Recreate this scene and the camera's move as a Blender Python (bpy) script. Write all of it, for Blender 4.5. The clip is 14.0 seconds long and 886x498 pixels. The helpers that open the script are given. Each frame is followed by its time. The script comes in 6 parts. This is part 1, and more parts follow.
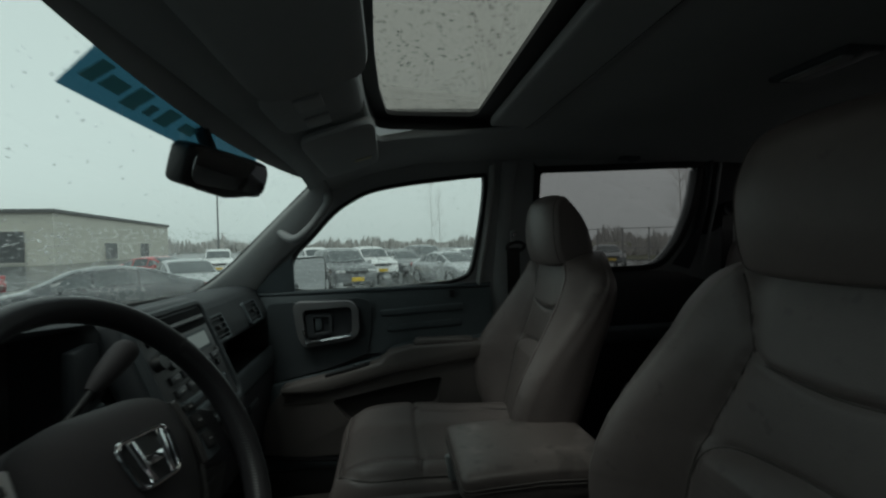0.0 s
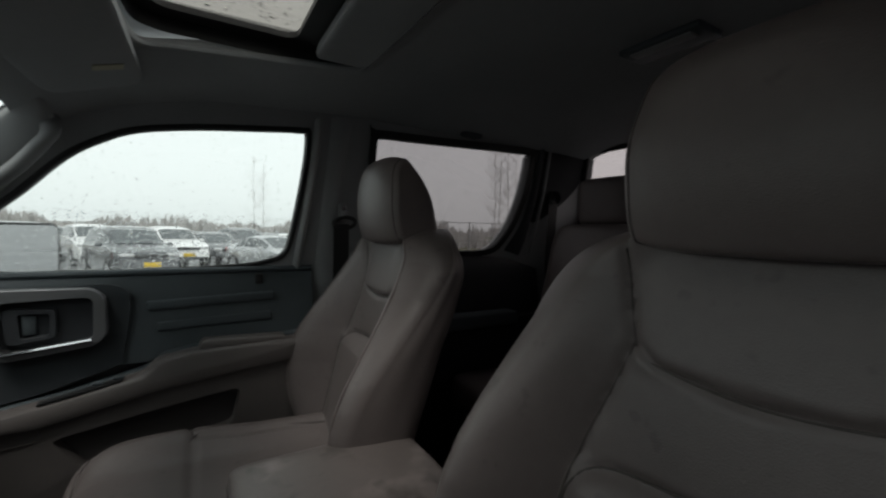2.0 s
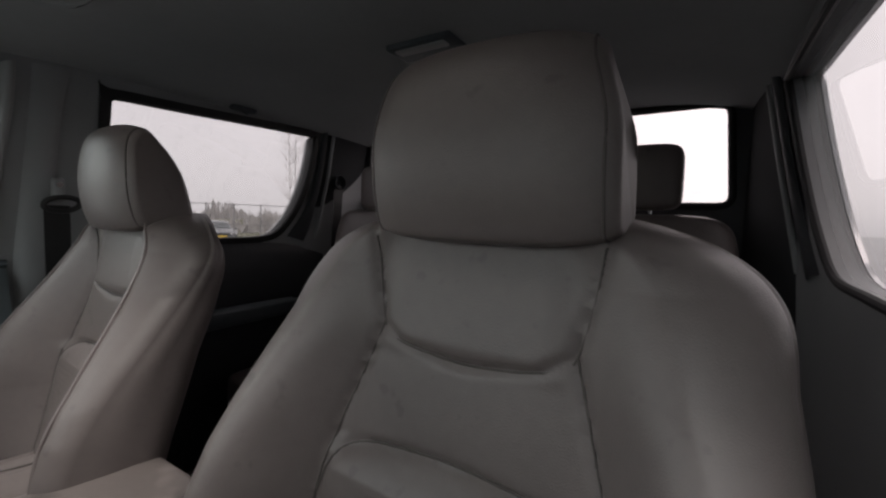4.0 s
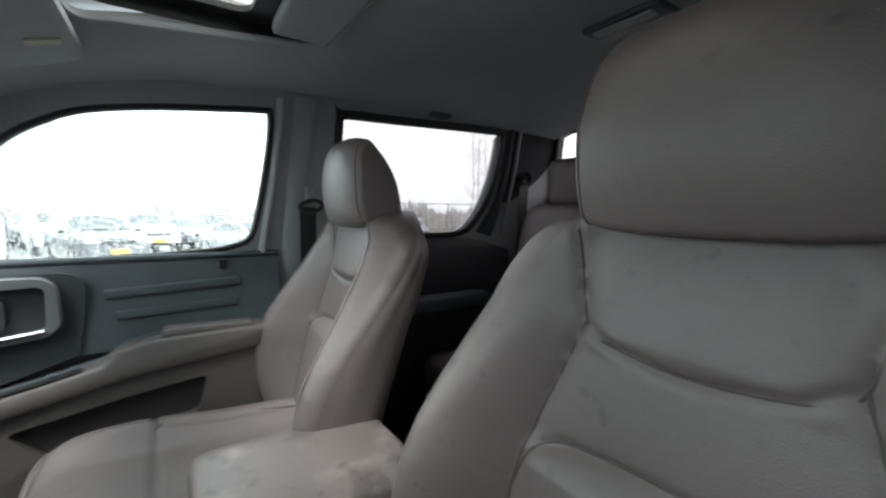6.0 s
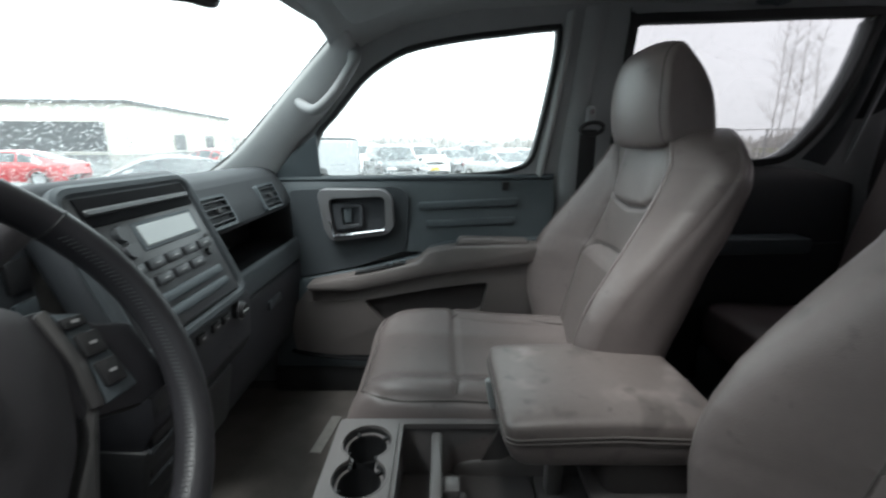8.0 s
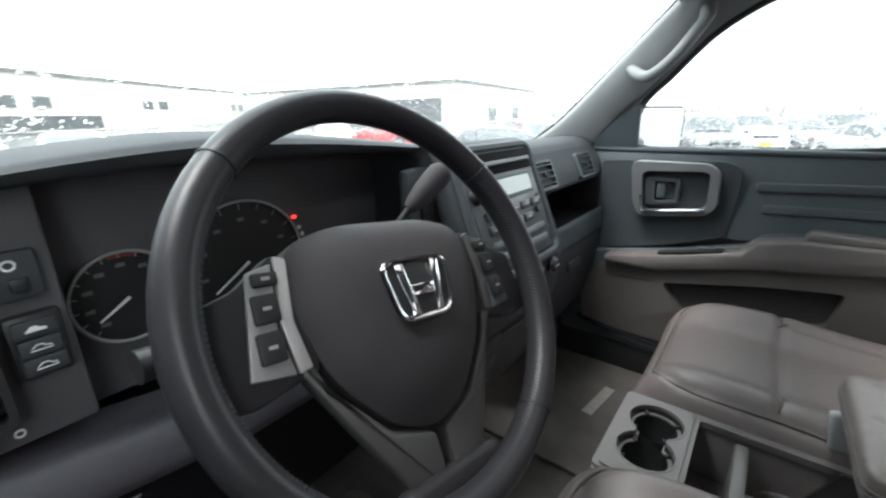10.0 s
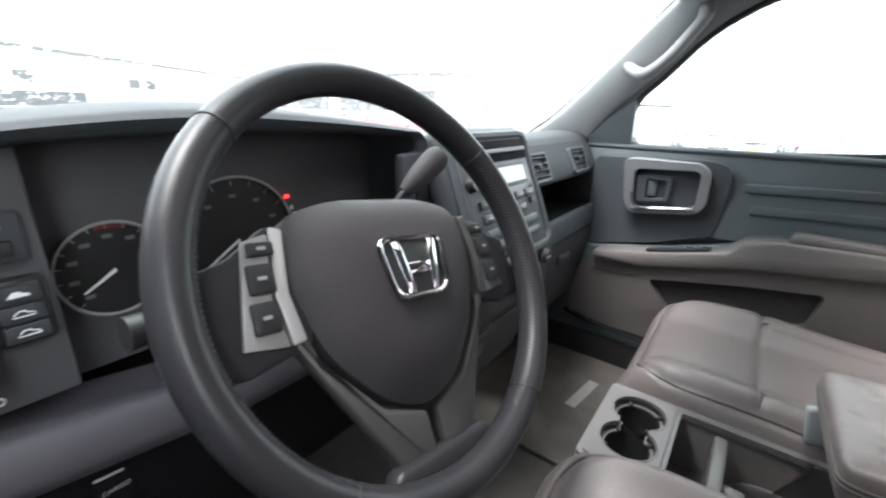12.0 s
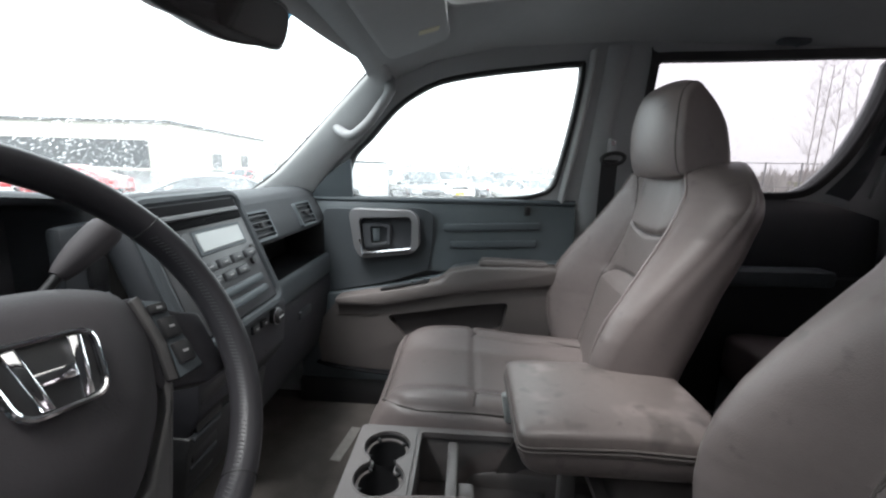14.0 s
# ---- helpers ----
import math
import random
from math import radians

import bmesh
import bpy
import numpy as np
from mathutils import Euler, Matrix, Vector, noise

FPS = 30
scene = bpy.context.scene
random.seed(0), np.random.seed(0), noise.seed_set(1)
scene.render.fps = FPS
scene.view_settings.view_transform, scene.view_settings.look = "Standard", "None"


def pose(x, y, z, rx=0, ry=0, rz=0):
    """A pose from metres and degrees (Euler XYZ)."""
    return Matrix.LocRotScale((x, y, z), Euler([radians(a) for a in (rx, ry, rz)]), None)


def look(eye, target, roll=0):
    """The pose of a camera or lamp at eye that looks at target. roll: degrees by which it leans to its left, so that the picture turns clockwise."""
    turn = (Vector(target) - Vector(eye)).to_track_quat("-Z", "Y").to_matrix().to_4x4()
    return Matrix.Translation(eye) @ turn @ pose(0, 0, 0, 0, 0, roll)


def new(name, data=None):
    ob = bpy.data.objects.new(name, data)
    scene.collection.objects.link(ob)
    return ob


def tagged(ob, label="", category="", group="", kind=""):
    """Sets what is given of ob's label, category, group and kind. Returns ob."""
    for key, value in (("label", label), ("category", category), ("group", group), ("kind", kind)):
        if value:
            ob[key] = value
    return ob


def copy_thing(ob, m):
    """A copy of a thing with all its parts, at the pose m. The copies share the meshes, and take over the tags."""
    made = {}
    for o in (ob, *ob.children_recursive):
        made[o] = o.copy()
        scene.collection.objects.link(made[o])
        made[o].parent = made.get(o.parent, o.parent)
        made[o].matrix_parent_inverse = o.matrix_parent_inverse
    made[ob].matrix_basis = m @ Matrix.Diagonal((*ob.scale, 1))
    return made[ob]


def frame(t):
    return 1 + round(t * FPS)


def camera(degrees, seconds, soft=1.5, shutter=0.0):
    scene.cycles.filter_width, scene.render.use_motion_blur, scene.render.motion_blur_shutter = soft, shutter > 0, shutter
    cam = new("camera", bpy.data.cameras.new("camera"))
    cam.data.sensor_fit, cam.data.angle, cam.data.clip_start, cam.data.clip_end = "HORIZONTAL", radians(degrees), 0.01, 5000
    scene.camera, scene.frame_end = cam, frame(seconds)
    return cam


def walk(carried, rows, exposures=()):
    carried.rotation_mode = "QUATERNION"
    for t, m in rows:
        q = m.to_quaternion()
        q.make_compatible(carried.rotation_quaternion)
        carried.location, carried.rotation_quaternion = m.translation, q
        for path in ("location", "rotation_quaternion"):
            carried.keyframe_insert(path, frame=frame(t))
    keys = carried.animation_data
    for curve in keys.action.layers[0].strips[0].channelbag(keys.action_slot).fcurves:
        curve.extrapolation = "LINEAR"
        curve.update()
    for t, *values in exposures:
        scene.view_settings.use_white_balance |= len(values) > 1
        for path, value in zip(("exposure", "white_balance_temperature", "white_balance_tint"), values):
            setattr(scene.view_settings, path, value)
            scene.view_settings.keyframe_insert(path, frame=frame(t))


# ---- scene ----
cam = camera(93.4, 14.0, soft=2.2, shutter=0.3)
PATH = [
    (0, (-0.817, 0.217, 1.364), (1.166, -0.043, 1.329), -1.2),
    (0.5, (-0.661, 0.193, 1.338), (1.31, -0.126, 1.234), 2.0),
    (1, (-0.574, 0.167, 1.318), (1.38, -0.243, 1.206), 1.4),
    (1.5, (-0.564, 0.146, 1.315), (1.301, -0.572, 1.237), 2.5),
    (2, (-0.574, 0.133, 1.32), (1.15, -0.877, 1.237), 1.7),
    (2.5, (-0.582, 0.115, 1.325), (0.989, -1.122, 1.275), 1.8),
    (3, (-0.597, 0.1, 1.322), (0.823, -1.307, 1.26), 1.4),
    (3.2, (-0.603, 0.104, 1.325), (0.763, -1.354, 1.229), 1.4),
    (5.3, (-0.628, 0.079, 1.325), (0.626, -1.473, 1.184), 2.7),
    (5.5, (-0.609, 0.085, 1.317), (0.785, -1.338, 1.143), 3.0),
    (6, (-0.587, 0.104, 1.322), (1.08, -0.988, 1.153), 1.0),
    (6.5, (-0.579, 0.115, 1.338), (1.21, -0.772, 1.228), -0.3),
    (7, (-0.567, 0.129, 1.319), (1.301, -0.534, 1.05), 0.2),
    (7.5, (-0.56, 0.149, 1.307), (1.366, -0.232, 0.928), 0.4),
    (8, (-0.555, 0.181, 1.299), (1.382, 0.171, 0.801), 0.2),
    (8.5, (-0.56, 0.198, 1.291), (1.333, 0.504, 0.723), -1.1),
    (9, (-0.567, 0.204, 1.295), (1.258, 0.778, 0.711), -1.7),
    (9.2, (-0.586, 0.221, 1.304), (1.202, 0.914, 0.738), -1.3),
    (11.3, (-0.655, 0.253, 1.28), (0.585, 1.653, 0.57), 0.5),
    (11.5, (-0.649, 0.253, 1.285), (0.642, 1.614, 0.592), 0.7),
    (12, (-0.624, 0.243, 1.284), (0.907, 1.355, 0.637), 1.9),
    (12.5, (-0.603, 0.23, 1.284), (1.107, 1.087, 0.699), 3.0),
    (13, (-0.587, 0.205, 1.287), (1.244, 0.794, 0.74), 1.8),
    (13.5, (-0.594, 0.179, 1.295), (1.334, 0.415, 0.818), 2.1),
    (14, (-0.613, 0.183, 1.3), (1.347, 0.281, 0.912), 1.7),
]
MID = [
    (4.25, (-0.616, 0.09, 1.326), (0.423, -1.619, 1.20), 2.0),
    (10.25, (-0.622, 0.24, 1.292), (0.77, 1.497, 0.64), -0.6),
]
EXPOSURE = [(0, 0.5, 6250, -7), (0.5, 0.82, 6350, -1), (1.0, 1.03, 6450, 4), (2.0, 1.3, 6550, 6), (3.0, 1.8, 6650, 11), (5.3, 3.2, 6400, 7), (6.0, 3.27, 6200, 4), (7.0, 3.15, 6150, 4),
            (8.5, 2.82, 6150, 4), (9.2, 2.9, 6200, 5), (11.3, 3.72, 6300, 9), (12.5, 3.85, 6300, 10), (14.0, 3.24, 6300, 10)]
walk(cam, [(t, look(e, g, r)) for t, e, g, r in sorted(PATH + MID)], EXPOSURE)

# ---- light: overcast winter sky ----
world = bpy.data.worlds.new("overcast")
scene.world = world
world.use_nodes = True
wn, wl = world.node_tree.nodes, world.node_tree.links
wbg = wn["Background"]
wsky = wn.new("ShaderNodeTexSky")
wsky.sky_type, wsky.sun_disc = "NISHITA", False
wsky.sun_elevation, wsky.sun_rotation = radians(48), radians(200)
wsky.air_density, wsky.dust_density, wsky.ozone_density = 1.0, 4.0, 1.0
whsv = wn.new("ShaderNodeHueSaturation")
whsv.inputs["Saturation"].default_value = 0.12
wmix = wn.new("ShaderNodeMix")
wmix.data_type = "RGBA"
wmix.inputs["Factor"].default_value = 0.75
wmix.inputs["B"].default_value = (5.6, 5.95, 6.0, 1)
wl.new(wsky.outputs[0], whsv.inputs["Color"])
wl.new(whsv.outputs[0], wmix.inputs["A"])
wl.new(wmix.outputs["Result"], wbg.inputs["Color"])
wbg.inputs["Strength"].default_value = 0.12

sun_data = bpy.data.lights.new("sun", "SUN")
sun_data.energy, sun_data.angle, sun_data.color = 0.6, radians(25), (1.0, 0.97, 0.93)
sun = new("sun", sun_data)
sun.matrix_basis = look((0, 0, 30), (0.34 * 30, -0.94 * 30 * 0.3, 0))


# ---- materials ----
def material(name, color, rough=0.5, metal=0.0, vary=0.12, scale=8.0, bump=0.0, bump_scale=200.0, coat=0.0, spec=0.5, fine="noise", rough_vary=0.08, spots=0.0, scuffs=0.0):
    """A procedural surface: base colour varied at two scales, fine relief, roughness that is not even."""
    m = bpy.data.materials.new(name)
    m.use_nodes = True
    n, k = m.node_tree.nodes, m.node_tree.links
    b = n["Principled BSDF"]
    b.inputs["Metallic"].default_value = metal
    b.inputs["Coat Weight"].default_value = coat
    b.inputs["Specular IOR Level"].default_value = spec
    co = n.new("ShaderNodeTexCoord")
    big = n.new("ShaderNodeTexNoise")
    big.inputs["Scale"].default_value, big.inputs["Detail"].default_value = scale, 5
    small = n.new("ShaderNodeTexNoise")
    small.inputs["Scale"].default_value, small.inputs["Detail"].default_value = scale * 14, 3
    for t in (big, small):
        k.new(co.outputs["Object"], t.inputs["Vector"])
    add = n.new("ShaderNodeMath")
    add.operation = "MULTIPLY_ADD"
    add.inputs[1].default_value = 0.35
    k.new(small.outputs["Fac"], add.inputs[0])
    k.new(big.outputs["Fac"], add.inputs[2])
    ramp = n.new("ShaderNodeMapRange")
    ramp.inputs["From Min"].default_value, ramp.inputs["From Max"].default_value = 0.35, 1.0
    ramp.inputs["To Min"].default_value, ramp.inputs["To Max"].default_value = 1 - vary, 1 + vary
    k.new(add.outputs[0], ramp.inputs["Value"])
    mul = n.new("ShaderNodeVectorMath")
    mul.operation = "SCALE"
    mul.inputs[0].default_value = color
    shade = ramp.outputs[0]
    for amount, size, lo, hi in ((-spots, 30.0, 0.66, 0.72), (scuffs, 11.0, 0.56, 0.70), (-scuffs * 0.6, 17.0, 0.58, 0.68)):
        if amount:
            sp, rg, mm = n.new("ShaderNodeTexNoise"), n.new("ShaderNodeMapRange"), n.new("ShaderNodeMath")
            sp.inputs["Scale"].default_value, sp.inputs["Detail"].default_value = size, 2
            rg.inputs["From Min"].default_value, rg.inputs["From Max"].default_value = lo, hi
            rg.inputs["To Min"].default_value, rg.inputs["To Max"].default_value = 1.0, 1.0 + amount
            mm.operation = "MULTIPLY"
            k.new(co.outputs["Object"], sp.inputs["Vector"])
            k.new(sp.outputs["Fac"], rg.inputs["Value"])
            k.new(rg.outputs[0], mm.inputs[0])
            k.new(shade, mm.inputs[1])
            shade = mm.outputs[0]
    k.new(shade, mul.inputs["Scale"])
    k.new(mul.outputs[0], b.inputs["Base Color"])
    rr = n.new("ShaderNodeMapRange")
    rr.inputs["To Min"].default_value, rr.inputs["To Max"].default_value = max(0.02, rough - rough_vary), min(1, rough + rough_vary)
    k.new(big.outputs["Fac"], rr.inputs["Value"])
    k.new(rr.outputs[0], b.inputs["Roughness"])
    if bump:
        if fine == "cells":
            f = n.new("ShaderNodeTexVoronoi")
            f.inputs["Scale"].default_value = bump_scale
            out = f.outputs["Distance"]
        else:
            f = n.new("ShaderNodeTexNoise")
            f.inputs["Scale"].default_value, f.inputs["Detail"].default_value = bump_scale, 3
            out = f.outputs["Fac"]
        k.new(co.outputs["Object"], f.inputs["Vector"])
        bp = n.new("ShaderNodeBump")
        bp.inputs["Strength"].default_value, bp.inputs["Distance"].default_value = bump, 0.002
        k.new(out, bp.inputs["Height"])
        k.new(bp.outputs[0], b.inputs["Normal"])
    return m


def glass(name, tint=(1, 1, 1), rough=0.0, film=0.0):
    """A thin pane: mostly straight through, with a mirror's gloss at a slant."""
    m = bpy.data.materials.new(name)
    m.use_nodes = True
    n, k = m.node_tree.nodes, m.node_tree.links
    n.remove(n["Principled BSDF"])
    tr, gl, mx, lw = n.new("ShaderNodeBsdfTransparent"), n.new("ShaderNodeBsdfGlossy"), n.new("ShaderNodeMixShader"), n.new("ShaderNodeLayerWeight")
    tr.inputs["Color"].default_value = (*tint, 1)
    gl.inputs["Roughness"].default_value = rough
    lw.inputs["Blend"].default_value = 0.5
    po, sc = n.new("ShaderNodeMath"), n.new("ShaderNodeMath")
    po.operation, po.inputs[1].default_value = "POWER", 5.0
    sc.operation, sc.inputs[1].default_value, sc.inputs[2].default_value = "MULTIPLY_ADD", 0.6, 0.035
    k.new(lw.outputs["Facing"], po.inputs[0])
    k.new(po.outputs[0], sc.inputs[0])
    k.new(sc.outputs[0], mx.inputs[0])
    k.new(tr.outputs[0], mx.inputs[1])
    k.new(gl.outputs[0], mx.inputs[2])
    out = mx.outputs[0]
    # A whitish translucent share, laying a veil of haze over the view.
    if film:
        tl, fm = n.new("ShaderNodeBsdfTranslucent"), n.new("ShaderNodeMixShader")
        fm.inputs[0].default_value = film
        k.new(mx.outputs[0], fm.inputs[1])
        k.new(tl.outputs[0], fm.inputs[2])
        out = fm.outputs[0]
    k.new(out, n["Material Output"].inputs["Surface"])
    return m


LEATHER = material("grey_leather", (0.14, 0.118, 0.1145), 0.41, vary=0.14, scale=5, bump=0.14, bump_scale=620, fine="cells", spots=0.2)
LEATHER_WORN = material("worn_armrest_leather", (0.15, 0.128, 0.122), 0.38, vary=0.16, scale=6, bump=0.16, bump_scale=560, fine="cells", spots=0.25, scuffs=0.6)
SEAM = material("seam_thread", (0.085, 0.074, 0.07), 0.8)
PLASTIC_DARK = material("charcoal_plastic", (0.082, 0.096, 0.105), 0.5, vary=0.12, bump=0.2, bump_scale=500, spec=0.3)
# Darker tone of the dash plastic, for its lower and end parts.
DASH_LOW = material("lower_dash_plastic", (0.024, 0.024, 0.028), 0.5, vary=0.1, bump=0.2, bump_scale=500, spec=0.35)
# Black plastic raised to grey, carrying the glare over gauges and vent.
GLARE_GREY = material("glare_grey_plastic", (0.08, 0.078, 0.084), 0.5, vary=0.1, bump=0.2, bump_scale=500, spec=0.35)
HANDLE_GREY = material("grab_handle_plastic", (0.22, 0.225, 0.23), 0.6, vary=0.06, bump=0.15, bump_scale=500, spec=0.3)
BAND = material("dash_band_plastic", (0.05, 0.047, 0.055), 0.5, vary=0.1, bump=0.2, bump_scale=500, spec=0.35)
DASH_MID = material("mid_dash_plastic", (0.05, 0.057, 0.063), 0.5, vary=0.12, bump=0.2, bump_scale=500, spec=0.3)
SIDE_BLACK = material("dark_panel_plastic", (0.042, 0.045, 0.05), 0.5, vary=0.1, bump=0.15, bump_scale=500, spec=0.3)
# Pillar trim darkened: the shade of the rear cab is in its colour.
PILLAR_SHADE = material("rear_pillar_plastic", (0.045, 0.046, 0.049), 0.85, vary=0.1, bump=0.2, bump_scale=500, spec=0.08)
PLASTIC_BLACK = material("black_plastic", (0.015, 0.015, 0.016), 0.45, vary=0.15, bump=0.15, bump_scale=500)
PLASTIC_TOP = material("dash_top_plastic", (0.054, 0.058, 0.063), 0.68, vary=0.1, bump=0.3, bump_scale=450, spec=0.18)
PLASTIC_GREY = material("grey_trim_plastic", (0.34, 0.35, 0.35), 0.55, vary=0.07, bump=0.15, bump_scale=500)
PLASTIC_TAUPE = material("taupe_plastic", (0.11, 0.098, 0.095), 0.5, vary=0.1, bump=0.2, bump_scale=450)
PILLAR_GREY = material("pillar_plastic", (0.28, 0.287, 0.293), 0.55, vary=0.07, bump=0.15, bump_scale=500)
TRAY = material("tray_plastic", (0.075, 0.067, 0.066), 0.5, vary=0.15, bump=0.15, bump_scale=400)
# Darker taupe tone, for the back of the map pocket and the flap.
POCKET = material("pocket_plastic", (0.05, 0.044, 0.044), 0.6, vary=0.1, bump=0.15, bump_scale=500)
CONSOLE = material("console_plastic", (0.125, 0.114, 0.112), 0.4, vary=0.1, bump=0.1, bump_scale=500)
HEADLINER = material("headliner_fabric", (0.385, 0.4, 0.405), 0.95, vary=0.08, scale=4, bump=0.4, bump_scale=700, spec=0.1)
CARPET = material("carpet", (0.06, 0.056, 0.053), 0.97, vary=0.25, scale=20, bump=0.9, bump_scale=350, spec=0.1)
MAT_CARPET = material("mat_carpet", (0.085, 0.077, 0.072), 0.97, vary=0.25, scale=14, bump=0.9, bump_scale=300, spec=0.1)
# Near-black tone for the shelf floor, disc slot and low panels.
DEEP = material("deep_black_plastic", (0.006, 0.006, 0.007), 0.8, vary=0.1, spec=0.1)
RUBBER = material("rubber", (0.012, 0.012, 0.013), 0.6, vary=0.1)
SILVER = material("silver_paint", (0.24, 0.24, 0.25), 0.36, metal=0.6, vary=0.06)
CHROME = material("chrome", (0.8, 0.8, 0.82), 0.08, metal=1.0, vary=0.03)
WHEEL_LEATHER = material("wheel_leather", (0.026, 0.025, 0.028), 0.36, vary=0.08, scale=9, bump=0.05, bump_scale=700, fine="cells", spec=0.28)
HUB = material("hub_plastic", (0.045, 0.0415, 0.044), 0.6, vary=0.08, bump=0.2, bump_scale=600, spec=0.12)
SCREEN = material("lcd_screen", (0.42, 0.45, 0.45), 0.25, vary=0.04)
RADIO_FACE = material("radio_face", (0.062, 0.064, 0.068), 0.35, vary=0.06)
STITCH = material("stitch_thread", (0.05, 0.05, 0.054), 0.7)
WHITE_MARK = material("white_marking", (0.75, 0.75, 0.75), 0.5, vary=0.03)
DIM_MARK = material("grey_marking", (0.3, 0.3, 0.3), 0.5, vary=0.05)
YELLOW = material("yellow_plate", (0.75, 0.5, 0.02), 0.5, vary=0.05)
BODY_SILVER = material("silver_car_paint", (0.5, 0.51, 0.52), 0.3, metal=0.4, vary=0.04, coat=0.6)
# Clear panes tinted to dim the outside view; film adds pale haze.
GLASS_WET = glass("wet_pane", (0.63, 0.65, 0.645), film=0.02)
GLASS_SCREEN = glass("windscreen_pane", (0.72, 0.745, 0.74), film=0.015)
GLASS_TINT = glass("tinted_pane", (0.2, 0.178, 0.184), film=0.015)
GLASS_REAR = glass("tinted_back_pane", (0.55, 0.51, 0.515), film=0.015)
GLASS_ROOF = glass("smoked_roof_pane", (0.52, 0.5, 0.48))
# Mirror colour set dark, so what it reflects reads nearly black.
DIM_MIRROR = material("dark_mirror_glass", (0.2, 0.21, 0.22), 0.03, metal=1.0, vary=0.01, rough_vary=0.01)
MIRROR = material("mirror_glass", (0.55, 0.56, 0.57), 0.02, metal=1.0, vary=0.01, rough_vary=0.01)


# ---- mesh helpers ----
def world_of(o):
    m = o.matrix_basis.copy()
    while o.parent:
        o = o.parent
        m = o.matrix_basis @ m
    return m


def thing(name, loc, label, category, group="", kind=""):
    """An Empty at a thing's base; loc is a place or a pose."""
    ob = new(name)
    ob.empty_display_size = 0.02
    ob.matrix_basis = loc if isinstance(loc, Matrix) else Matrix.Translation(loc)
    return tagged(ob, label, category, group, kind)


def part(name, bm, mat, parent, label="", local=False, smooth=True, angle=40):
    """Links a bmesh as one mesh object under a thing or part. Coordinates are the world's unless local."""
    me = bpy.data.meshes.new(name)
    if parent is not None and not local:
        bm.transform(world_of(parent).inverted())
    bmesh.ops.recalc_face_normals(bm, faces=bm.faces[:])
    for f in bm.faces:
        f.smooth = smooth
    if smooth:
        lim = radians(angle)
        for e in bm.edges:
            if len(e.link_faces) == 2 and e.calc_face_angle(0) > lim:
                e.smooth = False
    bm.to_mesh(me)
    bm.free()
    me.materials.append(mat)
    ob = new(name, me)
    if parent is not None:
        ob.parent = parent
    if label:
        ob["label"] = label
    return ob


def box(c, s, bev=0.006, seg=2, m=None):
    bm = bmesh.new()
    bmesh.ops.create_cube(bm, size=1)
    bm.transform(Matrix.Diagonal((*s, 1)))
    if bev:
        bmesh.ops.bevel(bm, geom=bm.edges[:], offset=min(bev, min(s) * 0.45), segments=seg, profile=0.5, affect="EDGES")
    if m is not None:
        bm.transform(m)
    bm.transform(Matrix.Translation(c))
    return bm


def grid(fn, nu, nv, close_u=False, cap=False):
    """A sheet fn(u, v), u and v from 0 to 1."""
    bm = bmesh.new()
    rows = []
    for j in range(nv + 1):
        rows.append([bm.verts.new(fn(i / nu, j / nv)) for i in range(nu + (0 if close_u else 1))])
    n = len(rows[0])
    for j in range(nv):
        for i in range(nu):
            a, b = i, (i + 1) % n
            bm.faces.new((rows[j][a], rows[j][b], rows[j + 1][b], rows[j + 1][a]))
    if cap:
        bm.faces.new(rows[0][::-1])
        bm.faces.new(rows[-1])
    return bm


def smooth_path(pts, n):
    """n + 1 points of a smooth curve through pts."""
    p = [Vector(q) for q in pts]
    p = [2 * p[0] - p[1]] + p + [2 * p[-1] - p[-2]]
    out = []
    for i in range(n + 1):
        f = i / n * (len(p) - 3)
        k = min(int(f), len(p) - 4)
        t = f - k
        a, b, c, d = p[k:k + 4]
        out.append(0.5 * (2 * b + (c - a) * t + (2 * a - 5 * b + 4 * c - d) * t * t + (3 * b - a - 3 * c + d) * t ** 3))
    return out


def tube(pts, r, n=10, closed=False, flat=1.0, up=(0, 0, 1)):
    """A rounded bar along pts; r is one radius or one a point; flat squeezes it across up."""
    pts = [Vector(p) for p in pts]
    m = len(pts)
    bm = bmesh.new()
    rings = []
    for i, p in enumerate(pts):
        a = pts[(i - 1) % m] if closed or i else p
        b = pts[(i + 1) % m] if closed or i < m - 1 else p
        d = (b - a).normalized()
        s = d.cross(Vector(up))
        s = s.normalized() if s.length > 1e-4 else d.orthogonal().normalized()
        w = s.cross(d)
        q = r[i] if isinstance(r, (list, tuple)) else r
        rings.append([bm.verts.new(p + q * (math.cos(k * math.tau / n) * s + flat * math.sin(k * math.tau / n) * w)) for k in range(n)])
    for i in range(m if closed else m - 1):
        A, B = rings[i], rings[(i + 1) % m]
        for k in range(n):
            bm.faces.new((A[k], A[(k + 1) % n], B[(k + 1) % n], B[k]))
    if not closed:
        bm.faces.new(rings[0][::-1])
        bm.faces.new(rings[-1])
    return bm


def lathe(profile, m, n=32):
    """A turned shape: (radius, height) pairs about z, then laid by m."""
    bm = grid(lambda u, v: (0, 0, 0), n, len(profile) - 1, close_u=True)
    bm.verts.ensure_lookup_table()
    for j, (r, z) in enumerate(profile):
        for i in range(n):
            a = i * math.tau / n
            bm.verts[j * n + i].co = (r * math.cos(a), r * math.sin(a), z)
    bm.transform(m)
    bmesh.ops.remove_doubles(bm, verts=bm.verts[:], dist=1e-6)
    return bm


